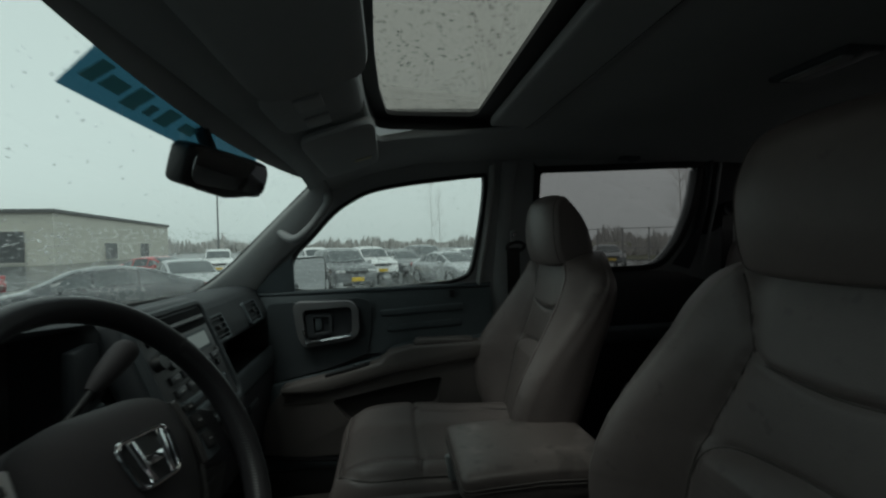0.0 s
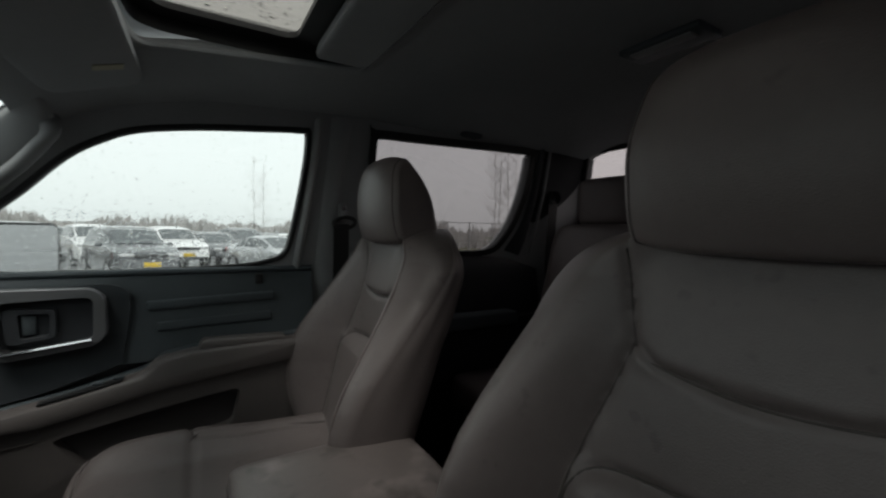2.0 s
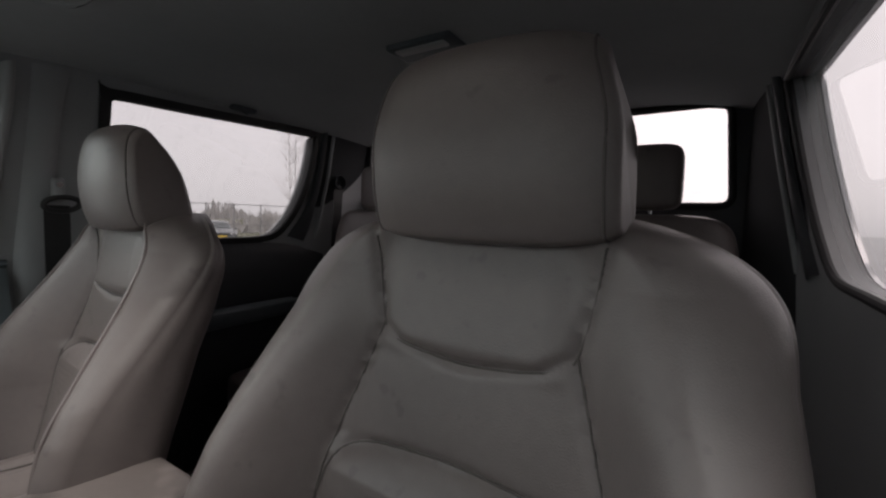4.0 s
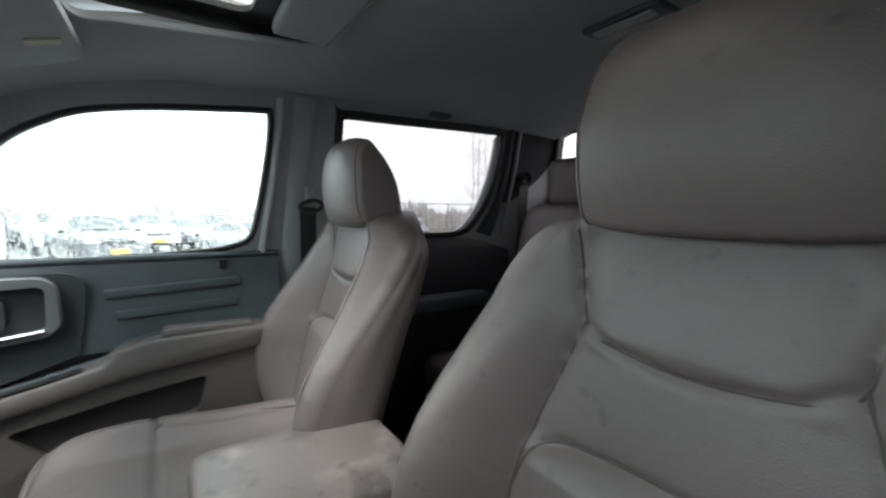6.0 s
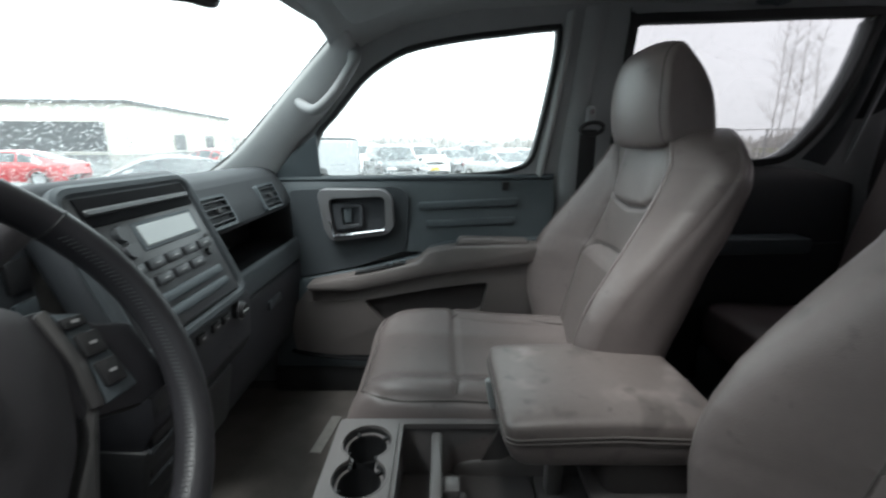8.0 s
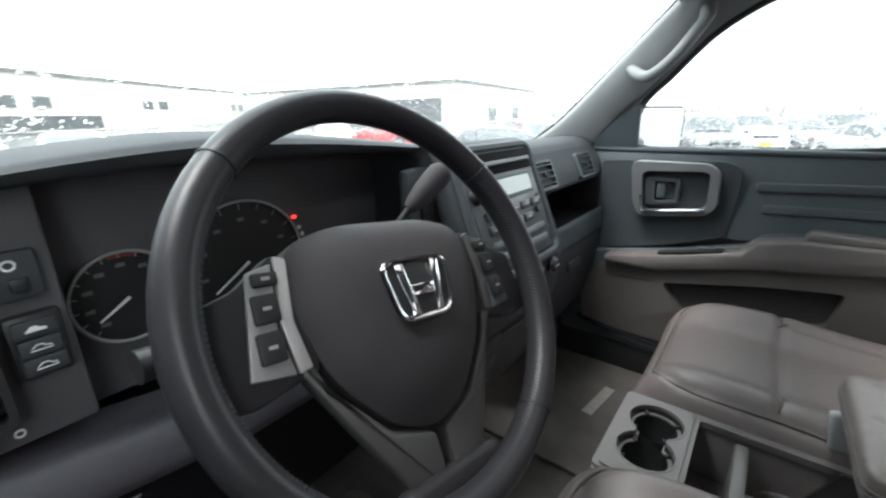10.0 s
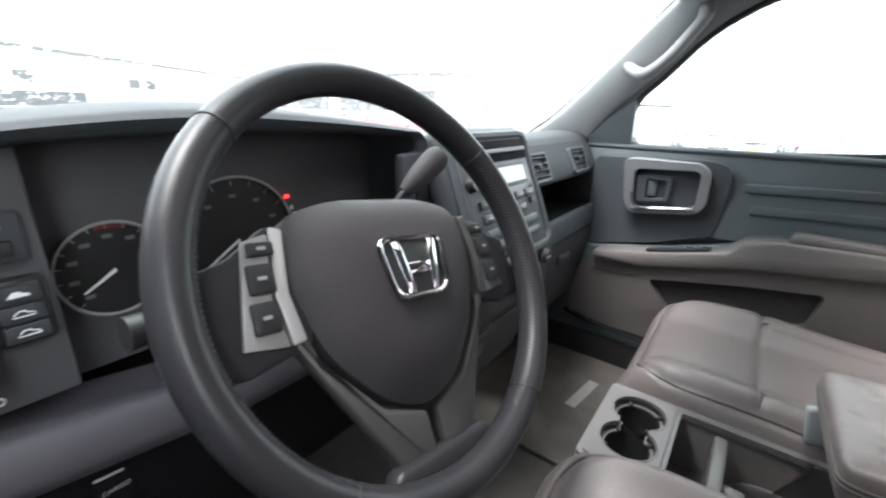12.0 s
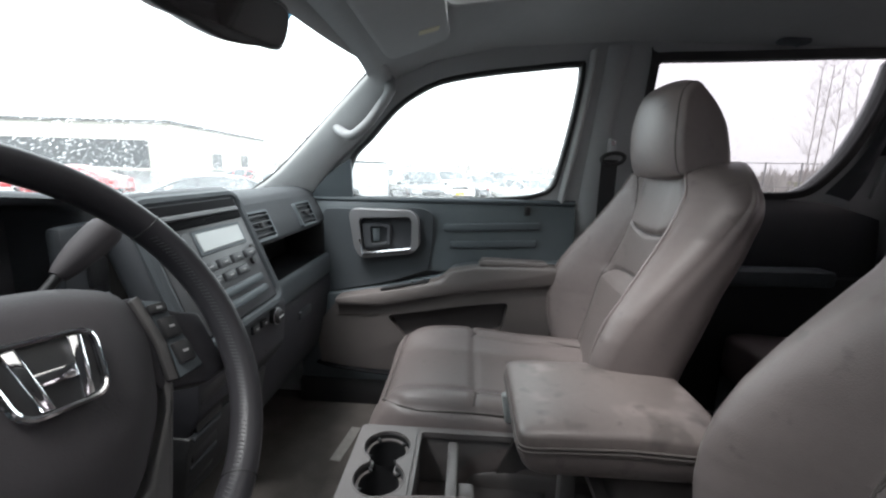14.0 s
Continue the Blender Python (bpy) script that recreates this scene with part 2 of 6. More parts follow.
def prism(pts, vec, bev=0.0, seg=2):
    """A plate: the outline pts (3D, in one plane) pushed along vec."""
    bm = bmesh.new()
    f = bm.faces.new([bm.verts.new(p) for p in pts])
    ex = bmesh.ops.extrude_face_region(bm, geom=[f])
    bmesh.ops.translate(bm, verts=[v for v in ex["geom"] if isinstance(v, bmesh.types.BMVert)], vec=vec)
    if bev:
        bmesh.ops.bevel(bm, geom=bm.edges[:], offset=bev, segments=seg, profile=0.5, affect="EDGES")
    return bm


def plate(outer, holes, place, thick):
    """A plate with holes: 2D outlines, laid by place(a, b, depth), with walls of that thickness."""
    bm = bmesh.new()
    loops, edges = [], []
    for pts in [outer] + holes:
        vs = [bm.verts.new((a, b, 0)) for a, b in pts]
        loops.append(vs)
        edges += [bm.edges.new((vs[i], vs[(i + 1) % len(vs)])) for i in range(len(vs))]
    bmesh.ops.triangle_fill(bm, use_beauty=True, use_dissolve=False, edges=edges)
    ex = bmesh.ops.extrude_face_region(bm, geom=bm.faces[:])
    for v in ex["geom"]:
        if isinstance(v, bmesh.types.BMVert):
            v.co.z = thick
    for v in bm.verts:
        v.co = place(*v.co)
    return bm


def join(*bms):
    """Several bmeshes as one."""
    out = bms[0]
    for b in bms[1:]:
        me = bpy.data.meshes.new("tmp")
        b.to_mesh(me)
        out.from_mesh(me)
        bpy.data.meshes.remove(me)
        b.free()
    return out


def rounded(pts, r, n=4):
    """A 2D outline with its corners rounded."""
    out = []
    m = len(pts)
    for i in range(m):
        p, a, b = (Vector((*pts[k % m], 0)) for k in (i, i - 1, i + 1))
        q = min(r, (a - p).length * 0.45, (b - p).length * 0.45)
        s, e = p + (a - p).normalized() * q, p + (b - p).normalized() * q
        for k in range(n + 1):
            t = k / n
            w = (1 - t) ** 2 * s + 2 * t * (1 - t) * p + t * t * e
            out.append((w.x, w.y))
    return out


def pad(c, a, e1, e2, nu=40, nv=24, bend=None):
    """A cushion shape: a superellipsoid of half sizes a at c; bend(p) reshapes it."""
    def pw(x, e):
        return math.copysign(abs(x) ** e, x)

    def f(u, v):
        t, q = (v - 0.5) * math.pi, u * math.tau
        p = Vector((a[0] * pw(math.cos(t), e1) * pw(math.cos(q), e2), a[1] * pw(math.cos(t), e1) * pw(math.sin(q), e2), a[2] * pw(math.sin(t), e1)))
        if bend:
            p = bend(p)
        return p + Vector(c)
    bm = grid(f, nu, nv, close_u=True)
    bmesh.ops.remove_doubles(bm, verts=bm.verts[:], dist=1e-5)
    return bm


def lerp_table(tab, x):
    """Linear reading of a table of (x, value)."""
    if x <= tab[0][0]:
        return tab[0][1]
    for (a, p), (b, q) in zip(tab, tab[1:]):
        if x <= b:
            return p + (q - p) * (x - a) / (b - a)
    return tab[-1][1]


def dist_poly(x, z, poly):
    """Distance in 2D from a point to a polyline."""
    best = 9.0
    for (ax, az), (bx, bz) in zip(poly, poly[1:]):
        dx, dz = bx - ax, bz - az
        t = max(0.0, min(1.0, ((x - ax) * dx + (z - az) * dz) / (dx * dx + dz * dz + 1e-12)))
        best = min(best, math.hypot(x - ax - t * dx, z - az - t * dz))
    return best


def side_x(z, s=1):
    """The cab's side: upright below the belt, leaning in above it."""
    return s * (0.81 - max(0.0, z - 1.19) * 0.18)


FLOOR_Z = 0.45
# ---- ground ----
WET = material("wet_asphalt", (0.05, 0.052, 0.055), 0.22, vary=0.3, scale=0.35, bump=0.4, bump_scale=60, rough_vary=0.15)
def lot_z(x, y):
    """The car park falls away gently from the bay where the pickup stands."""
    t = max(0.0, min(1.0, (math.hypot(x, y) - 4.5) / 9.0))
    return -0.5 * t * t * (3 - 2 * t)


def ground_point(u, v):
    r = 1500 * v ** 4
    x, y = r * math.cos(u * math.tau), r * math.sin(u * math.tau)
    return (x, y, lot_z(x, y))


gbm = grid(ground_point, 64, 90, close_u=True)
bmesh.ops.remove_doubles(gbm, verts=gbm.verts[:], dist=1e-6)
ground = part("ground", gbm, WET, None)
tagged(ground, "wet dark asphalt of a car park in the rain", "ground", kind="structure")

# ---- cab shell ----
WIN_F = [(-0.135, 1.612), (-0.015, 1.600), (0.132, 1.583), (0.266, 1.558), (0.342, 1.525), (0.415, 1.475), (0.50, 1.385), (0.572, 1.305), (0.58, 1.195),
         (0.415, 1.187), (0.229, 1.188), (0.021, 1.200), (-0.054, 1.214), (-0.098, 1.236), (-0.119, 1.295), (-0.147, 1.482), (-0.154, 1.60)]
WIN_R = [(-0.38, 1.628), (-0.582, 1.635), (-1.022, 1.650), (-1.04, 1.636), (-1.03, 1.50), (-0.995, 1.375), (-0.948, 1.297), (-0.905, 1.258), (-0.84, 1.243), (-0.72, 1.240), (-0.39, 1.232), (-0.368, 1.25), (-0.366, 1.61)]


def smooth_outline(pts, n):
    """A closed 2D outline, its kinks smoothed."""
    m = len(pts)
    path = smooth_path([(a, b, 0) for a, b in pts[-2:] + pts + pts[:2]], n * (m + 3))
    return [(p.x, p.y) for p in path[2 * n:n * (m + 2)]]


WIN_F = smooth_outline(WIN_F, 4)
WIN_R = smooth_outline(WIN_R, 3)


def on_side(s):
    return lambda a, b, d: (side_x(b, s) + s * d, a, b)


SIDE_OUT = [(-1.36, 0.40), (-1.36, 1.70), (0.30, 1.70), (0.46, 1.59), (0.70, 1.36), (0.90, 1.20), (1.02, 1.14), (1.02, 0.40)]
wall_r = part("wall_right", plate(SIDE_OUT, [WIN_F, WIN_R], on_side(1), 0.05), PILLAR_GREY, None, angle=25)
tagged(wall_r, "grey inner side of the pickup cab with two window openings", "cab side", kind="structure")
wall_l = part("wall_left", plate(SIDE_OUT, [WIN_F, WIN_R], on_side(-1), 0.05), PILLAR_GREY, None, angle=25)
tagged(wall_l, "grey inner side of the cab with lowered driver's window", "cab side", kind="structure")


def side_sheet(pts, s, off):
    """A closed fan over an outline on the cab's side."""
    bm = bmesh.new()
    bm.faces.new([bm.verts.new((side_x(b, s) + s * off, a, b)) for a, b in pts])
    bmesh.ops.triangulate(bm, faces=bm.faces[:])
    return bm


def window(name, pts, s, mat, label):
    w = thing(name, (side_x(1.2, s), sum(p[0] for p in pts) / len(pts), 1.2), label, "window", kind="structure")
    pane = part("pane", side_sheet(pts, s, 0.025), mat, w)
    pane.visible_shadow = mat is GLASS_TINT
    part("seal", tube([(side_x(b, s) + s * 0.002, a, b) for a, b in pts], 0.008, 8, closed=True, up=(1, 0, 0)), RUBBER, w, "black rubber window seal")
    return w


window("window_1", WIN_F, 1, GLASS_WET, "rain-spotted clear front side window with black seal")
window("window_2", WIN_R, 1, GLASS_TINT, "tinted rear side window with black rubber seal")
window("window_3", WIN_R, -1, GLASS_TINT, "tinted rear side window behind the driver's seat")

# back wall with its window
GLASS_BACK = rounded([(-0.66, 1.398), (-0.64, 1.688), (0.705, 1.682), (0.73, 1.398)], 0.035, 4)
# Wall coloured dark to keep bounced light low in the rear cab.
wall_b = part("wall_back", plate([(-0.86, 0.40), (-0.86, 1.2), (-0.75, 1.71), (0.75, 1.71), (0.86, 1.2), (0.86, 0.40)], [GLASS_BACK], lambda a, b, d: (a, -1.34 - d, b), 0.04), SIDE_BLACK, None, angle=25)
tagged(wall_b, "dark rear wall of the cab round the back window", "cab wall", kind="structure")
be = tube([(0.748, -1.325, 1.40), (0.742, -1.325, 1.54), (0.722, -1.325, 1.66)], 0.008, 8)
tagged(part("trim", be, PILLAR_GREY, None), "thin grey edge beside the back window", "window trim", kind="structure")
back_win = thing("window_4", (0, -1.36, 1.39), "wide tinted back window of the cab, spotted with rain", "window", kind="structure")
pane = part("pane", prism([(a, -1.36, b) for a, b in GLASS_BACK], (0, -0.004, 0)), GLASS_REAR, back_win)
part("seal", tube([(a, -1.338, b) for a, b in GLASS_BACK], 0.01, 8, closed=True, up=(0, 1, 0)), RUBBER, back_win, "black rubber window seal")

# windscreen
WS_EDGE = [(0.0, 0.47, 1.572, 0.668), (0.3, 0.585, 1.468, 0.706), (0.72, 0.79, 1.275, 0.742), (1.0, 0.91, 1.195, 0.765)]


def screen_point(u, v):
    """The windscreen: u from -1 to 1 across, v from 0 at the top to 1 at the base."""
    y = lerp_table([(a, b) for a, b, c, d in WS_EDGE], v)
    z = lerp_table([(a, c) for a, b, c, d in WS_EDGE], v)
    w = lerp_table([(a, d) for a, b, c, d in WS_EDGE], v)
    bow = 1 - u * u
    return Vector((u * w, y + bow * (0.035 + 0.12 * v), z + bow * 0.012 * (1 - v)))


wind = thing("window_5", (0, 1.0, 1.19), "wide bowed windscreen covered with rain drops", "windscreen", kind="structure")
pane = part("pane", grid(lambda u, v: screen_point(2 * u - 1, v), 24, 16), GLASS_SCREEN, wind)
pane.visible_shadow = False
part("seal", tube([screen_point(s, v / 12) for s, v in [(-1, k) for k in range(13)]] + [screen_point(k / 10 - 1, 1) for k in range(1, 20)] + [screen_point(1, 1 - k / 12) for k in range(13)], 0.007, 8), RUBBER, wind, "black rubber edge")

# roof lining with the roof window's opening
ROOF_Z = [(-1.36, 1.70), (-1.0, 1.715), (-0.3, 1.725), (0.1, 1.705), (0.3, 1.665), (0.40, 1.625), (0.48, 1.582)]


def roof_z(x, y):
    return lerp_table(ROOF_Z, y) - 0.065 * min(1.0, abs(x) / 0.76) ** 5


HOLE = rounded([(-0.455, -0.215), (0.455, -0.215), (0.455, 0.245), (0.24, 0.262), (0, 0.268), (-0.24, 0.262), (-0.455, 0.245)], 0.06, 6)


def roof_sheet():
    bm = bmesh.new()
    xs = [-0.76 + 1.52 * i / 40 for i in range(41)]
    ys = [-1.36 + 1.84 * j / 50 for j in range(51)]
    vs = [[bm.verts.new((x, y, roof_z(x, y))) for x in xs] for y in ys]
    for j in range(50):
        for i in range(40):
            cx, cy = (xs[i] + xs[i + 1]) / 2, (ys[j] + ys[j + 1]) / 2
            if abs(cx) < 0.445 and -0.205 < cy < 0.25:
                continue
            bm.faces.new((vs[j][i], vs[j][i + 1], vs[j + 1][i + 1], vs[j + 1][i]))
    return bm


ceiling = part("ceiling", roof_sheet(), HEADLINER, None)
sol = ceiling.modifiers.new("thick", "SOLIDIFY")
sol.thickness, sol.offset = 0.012, 1
tagged(ceiling, "grey fabric roof lining of the cab", "headliner", kind="structure")
roof_skin = part("roof", plate([(-0.75, -1.38), (0.75, -1.38), (0.76, 0.1), (0.70, 0.44), (-0.70, 0.44), (-0.76, 0.1)], [rounded([(-0.45, -0.30), (0.45, -0.30), (0.45, 0.235), (-0.45, 0.235)], 0.05)],
                 lambda a, b, d: (a, b, 1.765 - 0.16 * max(0, b - 0.1) ** 1.2 + d), 0.01), BODY_SILVER, None)
tagged(roof_skin, "silver painted outer roof with sunroof opening", "roof", kind="structure")

# roof window
sr = thing("sunroof", (0, 0, 1.74), "smoked glass sunroof, rain-dotted, black frame, half-open shade", "sunroof")
SR = rounded([(-0.412, -0.052), (0.412, -0.052), (0.412, 0.212), (0.22, 0.230), (0, 0.236), (-0.22, 0.230), (-0.412, 0.212)], 0.035, 4)
pane = part("pane", prism([(a, b, 1.752) for a, b in rounded([(-0.46, -0.31), (0.46, -0.31), (0.46, 0.245), (-0.46, 0.245)], 0.04)], (0, 0, 0.005)), GLASS_ROOF, sr)
pane.visible_shadow = False
part("frame", plate(HOLE, [SR], lambda a, b, d: (a, b, 1.735 + d), 0.012), PLASTIC_BLACK, sr, "black sunroof frame")
part("shade", pad((0, -0.158, 1.721), (0.436, 0.066, 0.014), 0.4, 0.16, 64, 12), HEADLINER, sr, "grey fabric sliding shade")
part("trim_edge", tube([(a * 1.0, b, roof_z(a, b) - 0.002) for a, b in HOLE], 0.009, 8, closed=True), HEADLINER, sr, "fabric-covered edge of the opening")
part("opening_side", grid(lambda u, v: (HOLE[int(u * len(HOLE)) % len(HOLE)][0], HOLE[int(u * len(HOLE)) % len(HOLE)][1], lerp_table([(0, roof_z(0.45, 0)), (1, 1.75)], v)), len(HOLE), 1, close_u=True), PLASTIC_BLACK, sr)

# cab floor, firewall, hood
floor = part("floor", box((0, -0.17, FLOOR_Z - 0.03), (1.74, 2.42, 0.06), 0.0), CARPET, None)
tagged(floor, "dark grey carpeted cab floor", "floor", kind="structure")
firewall = part("wall_front", box((0, 1.0, 0.80), (1.62, 0.05, 0.72), 0.01), CARPET, None)
tagged(firewall, "carpeted wall at the front of the footwell", "firewall", kind="structure")

# pillar trims at the windscreen
def pillar(s):
    A = smooth_path([(s * 0.650, 0.450, 1.592), (s * 0.668, 0.47, 1.570), (s * 0.706, 0.588, 1.466), (s * 0.742, 0.79, 1.275), (s * 0.77, 0.93, 1.185)], 20)
    B = smooth_path([(s * 0.685, 0.442, 1.588), (s * 0.738, 0.432, 1.515), (s * 0.768, 0.525, 1.395), (s * 0.787, 0.625, 1.298), (s * 0.808, 0.715, 1.19)], 20)

    def f(u, v):
        i = min(20, round(v * 20))
        p = A[i].lerp(B[i], u)
        return p + Vector((-s * 0.014, -0.012, -0.004)) * math.sin(u * math.pi) ** 0.7
    bm = grid(f, 10, 20)
    ob = part("trim", bm, PLASTIC_GREY, None)
    q = ob.modifiers.new("thick", "SOLIDIFY")
    q.thickness, q.offset = 0.02, 0
    return tagged(ob, "light grey plastic trim of the windscreen pillar", "pillar trim", kind="structure")


pillar(1)
pillar(-1)
header_trim = part("trim", grid(lambda u, v: (lambda p, q: p.lerp(q, v))(Vector((1.32 * (u - 0.5), 0.44 + 0.035 * (1 - (2 * u - 1) ** 2), roof_z(1.32 * (u - 0.5), 0.44) + 0.004)), screen_point((2 * u - 1), 0.045 * (1 - (2 * u - 1) ** 2) ** 1.3) + Vector((0, -0.006, -0.004 + 0.01 * (2 * u - 1) ** 4))), 24, 4), HEADLINER, None)
tagged(header_trim, "grey fabric edge above the windscreen", "header trim", kind="structure")


# middle pillar: door frame edge and trim
def strip(pts_a, pts_b, n, bulge):
    A, B = smooth_path(pts_a, n), smooth_path(pts_b, n)
    return grid(lambda u, v: A[round(v * n)].lerp(B[round(v * n)], u) + Vector(bulge) * math.sin(u * math.pi) ** 0.6, 8, n)


def pillar_mid(s):
    a = strip([(side_x(z, s) - s * 0.004, y, z) for y, z in ((-0.167, 1.645), (-0.164, 1.56), (-0.146, 1.38), (-0.130, 1.26), (-0.122, 1.19))],
              [(side_x(z, s) - s * 0.004, y, z) for y, z in ((-0.191, 1.655), (-0.188, 1.56), (-0.170, 1.38), (-0.154, 1.26), (-0.146, 1.19))], 12, (-s * 0.016, 0, 0))
    tagged(part("trim", a, PLASTIC_GREY, None), "light grey painted door frame edge", "door frame", kind="structure")
    b = strip([(side_x(z, s) - s * 0.001, y, z) for y, z in ((-0.218, 1.66), (-0.214, 1.56), (-0.202, 1.35), (-0.19, 1.12), (-0.19, 0.6))],
              [(side_x(z, s) - s * 0.006, y, z) for y, z in ((-0.285, 1.66), (-0.272, 1.56), (-0.262, 1.35), (-0.26, 1.12), (-0.26, 0.6))], 16, (-s * 0.010, 0, 0))
    tagged(part("trim", b, PILLAR_GREY, None), "grey trim of the middle pillar", "pillar trim", kind="structure")


pillar_mid(1)
pillar_mid(-1)


# ---- passenger door lining ----
def xz_panel(pts, x0, x1, mat, parent, name, label="", bev=0.008):
    """A raised panel on the door: an outline in (y, z), from the door towards the cab."""
    return part(name, prism([(x0, a, b) for a, b in pts], (x1 - x0, 0, 0), bev), mat, parent, label)


door = thing("door_1", (0.78, 0.25, 0.5), "passenger door lined in charcoal and taupe plastic, closed", "car door", kind="structure")
part("upper_panel", grid(lambda u, v: (0.812 - 0.05 * math.sin(v * math.pi * 0.5) ** 0.5, 0.74 - 0.92 * u, 1.192 - 0.24 * v), 20, 12), PLASTIC_DARK, door, "charcoal upper door panel")
part("sill_roll", tube([(0.803, 0.74 - 0.92 * k / 12, 1.180 + 0.012 * (k / 12)) for k in range(13)], 0.013, 12, flat=0.7), PLASTIC_DARK, door, "charcoal window sill")
for k, z in enumerate((1.108, 1.050)):
    part("rib", box((0.7665 - 0.003 * k, 0.094 - 0.008 * k, z), (0.012, 0.315 - 0.03 * k, 0.024), 0.005, 3, Matrix.Rotation(radians(-2.8), 4, "X")), PLASTIC_DARK, door)
LOWER = [(0.74, 0.52), (0.74, 0.845), (0.58, 0.872), (0.40, 0.905), (0.25, 0.942), (0.215, 0.975), (0.145, 0.99), (-0.155, 1.005), (-0.16, 0.52)]
xz_panel(LOWER, 0.79, 0.735, PLASTIC_DARK, door, "lower_panel", "charcoal lower door panel")
ARM = [(0.60, 0.845), (0.60, 0.868), (0.40, 0.905), (0.255, 0.940), (0.225, 0.972), (0.145, 0.988), (-0.12, 0.997), (-0.13, 0.985), (-0.12, 0.94), (0.20, 0.90), (0.45, 0.845)]
xz_panel(ARM, 0.745, 0.672, PLASTIC_TAUPE, door, "armrest", "taupe armrest with a stepped padded top", 0.012)
xz_panel([(0.135, 0.985), (0.125, 1.012), (-0.085, 1.008), (-0.10, 0.985)], 0.745, 0.69, PLASTIC_TAUPE, door, "armrest_pad", "taupe soft pad", 0.01)
part("panel_band", plate(rounded([(0.665, 0.60), (0.672, 0.76), (0.60, 0.848), (0.45, 0.852), (0.20, 0.905), (-0.125, 0.945), (-0.135, 0.60)], 0.025), [rounded([(0.43, 0.808), (0.20, 0.85), (0.03, 0.872), (0.05, 0.77), (0.36, 0.72)], 0.02)],
                         lambda a, b, d: (0.694 + d + 0.12 * max(0.0, a - 0.45) ** 1.3 + 0.25 * max(0.0, 0.74 - b) ** 1.3, a, b), 0.04), PLASTIC_TAUPE, door, "taupe lower panel round the map pocket")
part("lower_lip", tube(smooth_path([(0.735, 0.68, 0.612), (0.715, 0.60, 0.606), (0.71, 0.41, 0.592), (0.715, 0.1, 0.585), (0.73, -0.13, 0.585)], 24), 0.010, 12, flat=0.6), DEEP, door, "rounded black lower lip of the panel")
part("crease", tube([(0.6935 + 0.12 * max(0.0, y - 0.45) ** 1.3, y, z) for y, z in ((0.60, 0.80), (0.5, 0.806), (0.455, 0.812))], 0.0016, 6), SEAM, door)
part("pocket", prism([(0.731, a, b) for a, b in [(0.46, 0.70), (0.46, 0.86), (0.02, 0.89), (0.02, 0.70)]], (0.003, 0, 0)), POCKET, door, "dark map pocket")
part("switch_panel", box((0.692, 0.37, 0.9175), (0.026, 0.16, 0.006), 0.003, 2, Matrix.Rotation(radians(-12.5), 4, "X")), PLASTIC_BLACK, door, "black window switch panel")
for y in (0.34, 0.30):
    part("switch", box((0.692, y, 0.925 + (0.37 - y) * 0.22), (0.014, 0.022, 0.008), 0.003), PLASTIC_DARK, door)
part("lock_button", box((0.788, -0.024, 1.163), (0.02, 0.02, 0.03), 0.004), PLASTIC_BLACK, door, "black lock button slot")
BEZ_O = rounded([(0.563, 1.158), (0.545, 1.03), (0.522, 0.993), (0.350, 1.016), (0.328, 1.04), (0.332, 1.135), (0.36, 1.157)], 0.03, 5)
BEZ_I = rounded([(0.528, 1.128), (0.516, 1.012), (0.354, 1.032), (0.354, 1.136)], 0.02, 4)
bez = part("handle_surround", plate(BEZ_O, [BEZ_I], lambda a, b, d: (0.722 + d, a, b), 0.04), SILVER, door, "satin silver door handle surround")
bv = bez.modifiers.new("round", "BEVEL")
bv.width, bv.segments, bv.limit_method = 0.012, 3, "ANGLE"
part("inset_panel", plate(rounded([(0.655, 1.150), (0.33, 1.163), (0.29, 1.15), (0.283, 1.10), (0.30, 0.955), (0.45, 0.905), (0.655, 0.862)], 0.02), [rounded([(0.50, 1.12), (0.38, 1.12), (0.38, 1.05), (0.50, 1.05)], 0.01)], lambda a, b, d: (0.7545 + d, a, b), 0.012), DASH_MID, door, "black inset panel behind the handle")
part("handle_recess", box((0.762, 0.44, 1.078), (0.02, 0.19, 0.135), 0.01), SIDE_BLACK, door, "black handle recess")
HAND_O = rounded([(0.520, 1.112), (0.512, 1.028), (0.425, 1.040), (0.425, 1.110)], 0.012, 4)
HAND_I = rounded([(0.492, 1.100), (0.487, 1.042), (0.436, 1.048), (0.436, 1.100)], 0.008, 4)
cup = part("handle_cup", plate(HAND_O, [HAND_I], lambda a, b, d: (0.734 + d, a, b), 0.02), SIDE_BLACK, door, "dark frame round the release handle")
bv = cup.modifiers.new("round", "BEVEL")
bv.width, bv.segments, bv.limit_method = 0.004, 2, "ANGLE"
part("handle", box((0.745, 0.474, 1.073), (0.008, 0.024, 0.046), 0.003, 2, Matrix.Rotation(radians(14), 4, "Z")), PLASTIC_DARK, door, "charcoal release handle")
part("chrome_lip", tube([(0.716, y, z) for y, z in ((0.522, 1.06), (0.515, 1.012), (0.44, 1.022), (0.356, 1.033))], 0.0045, 8), CHROME, door, "chrome lip")

part("sail_panel", prism([(side_x(b) - 0.014, a, b) for a, b in ((0.566, 1.185), (0.566, 1.318), (0.66, 1.255), (0.735, 1.185))], (0.012, 0, 0), 0.003), PLASTIC_DARK, door, "charcoal triangle in front of the window")

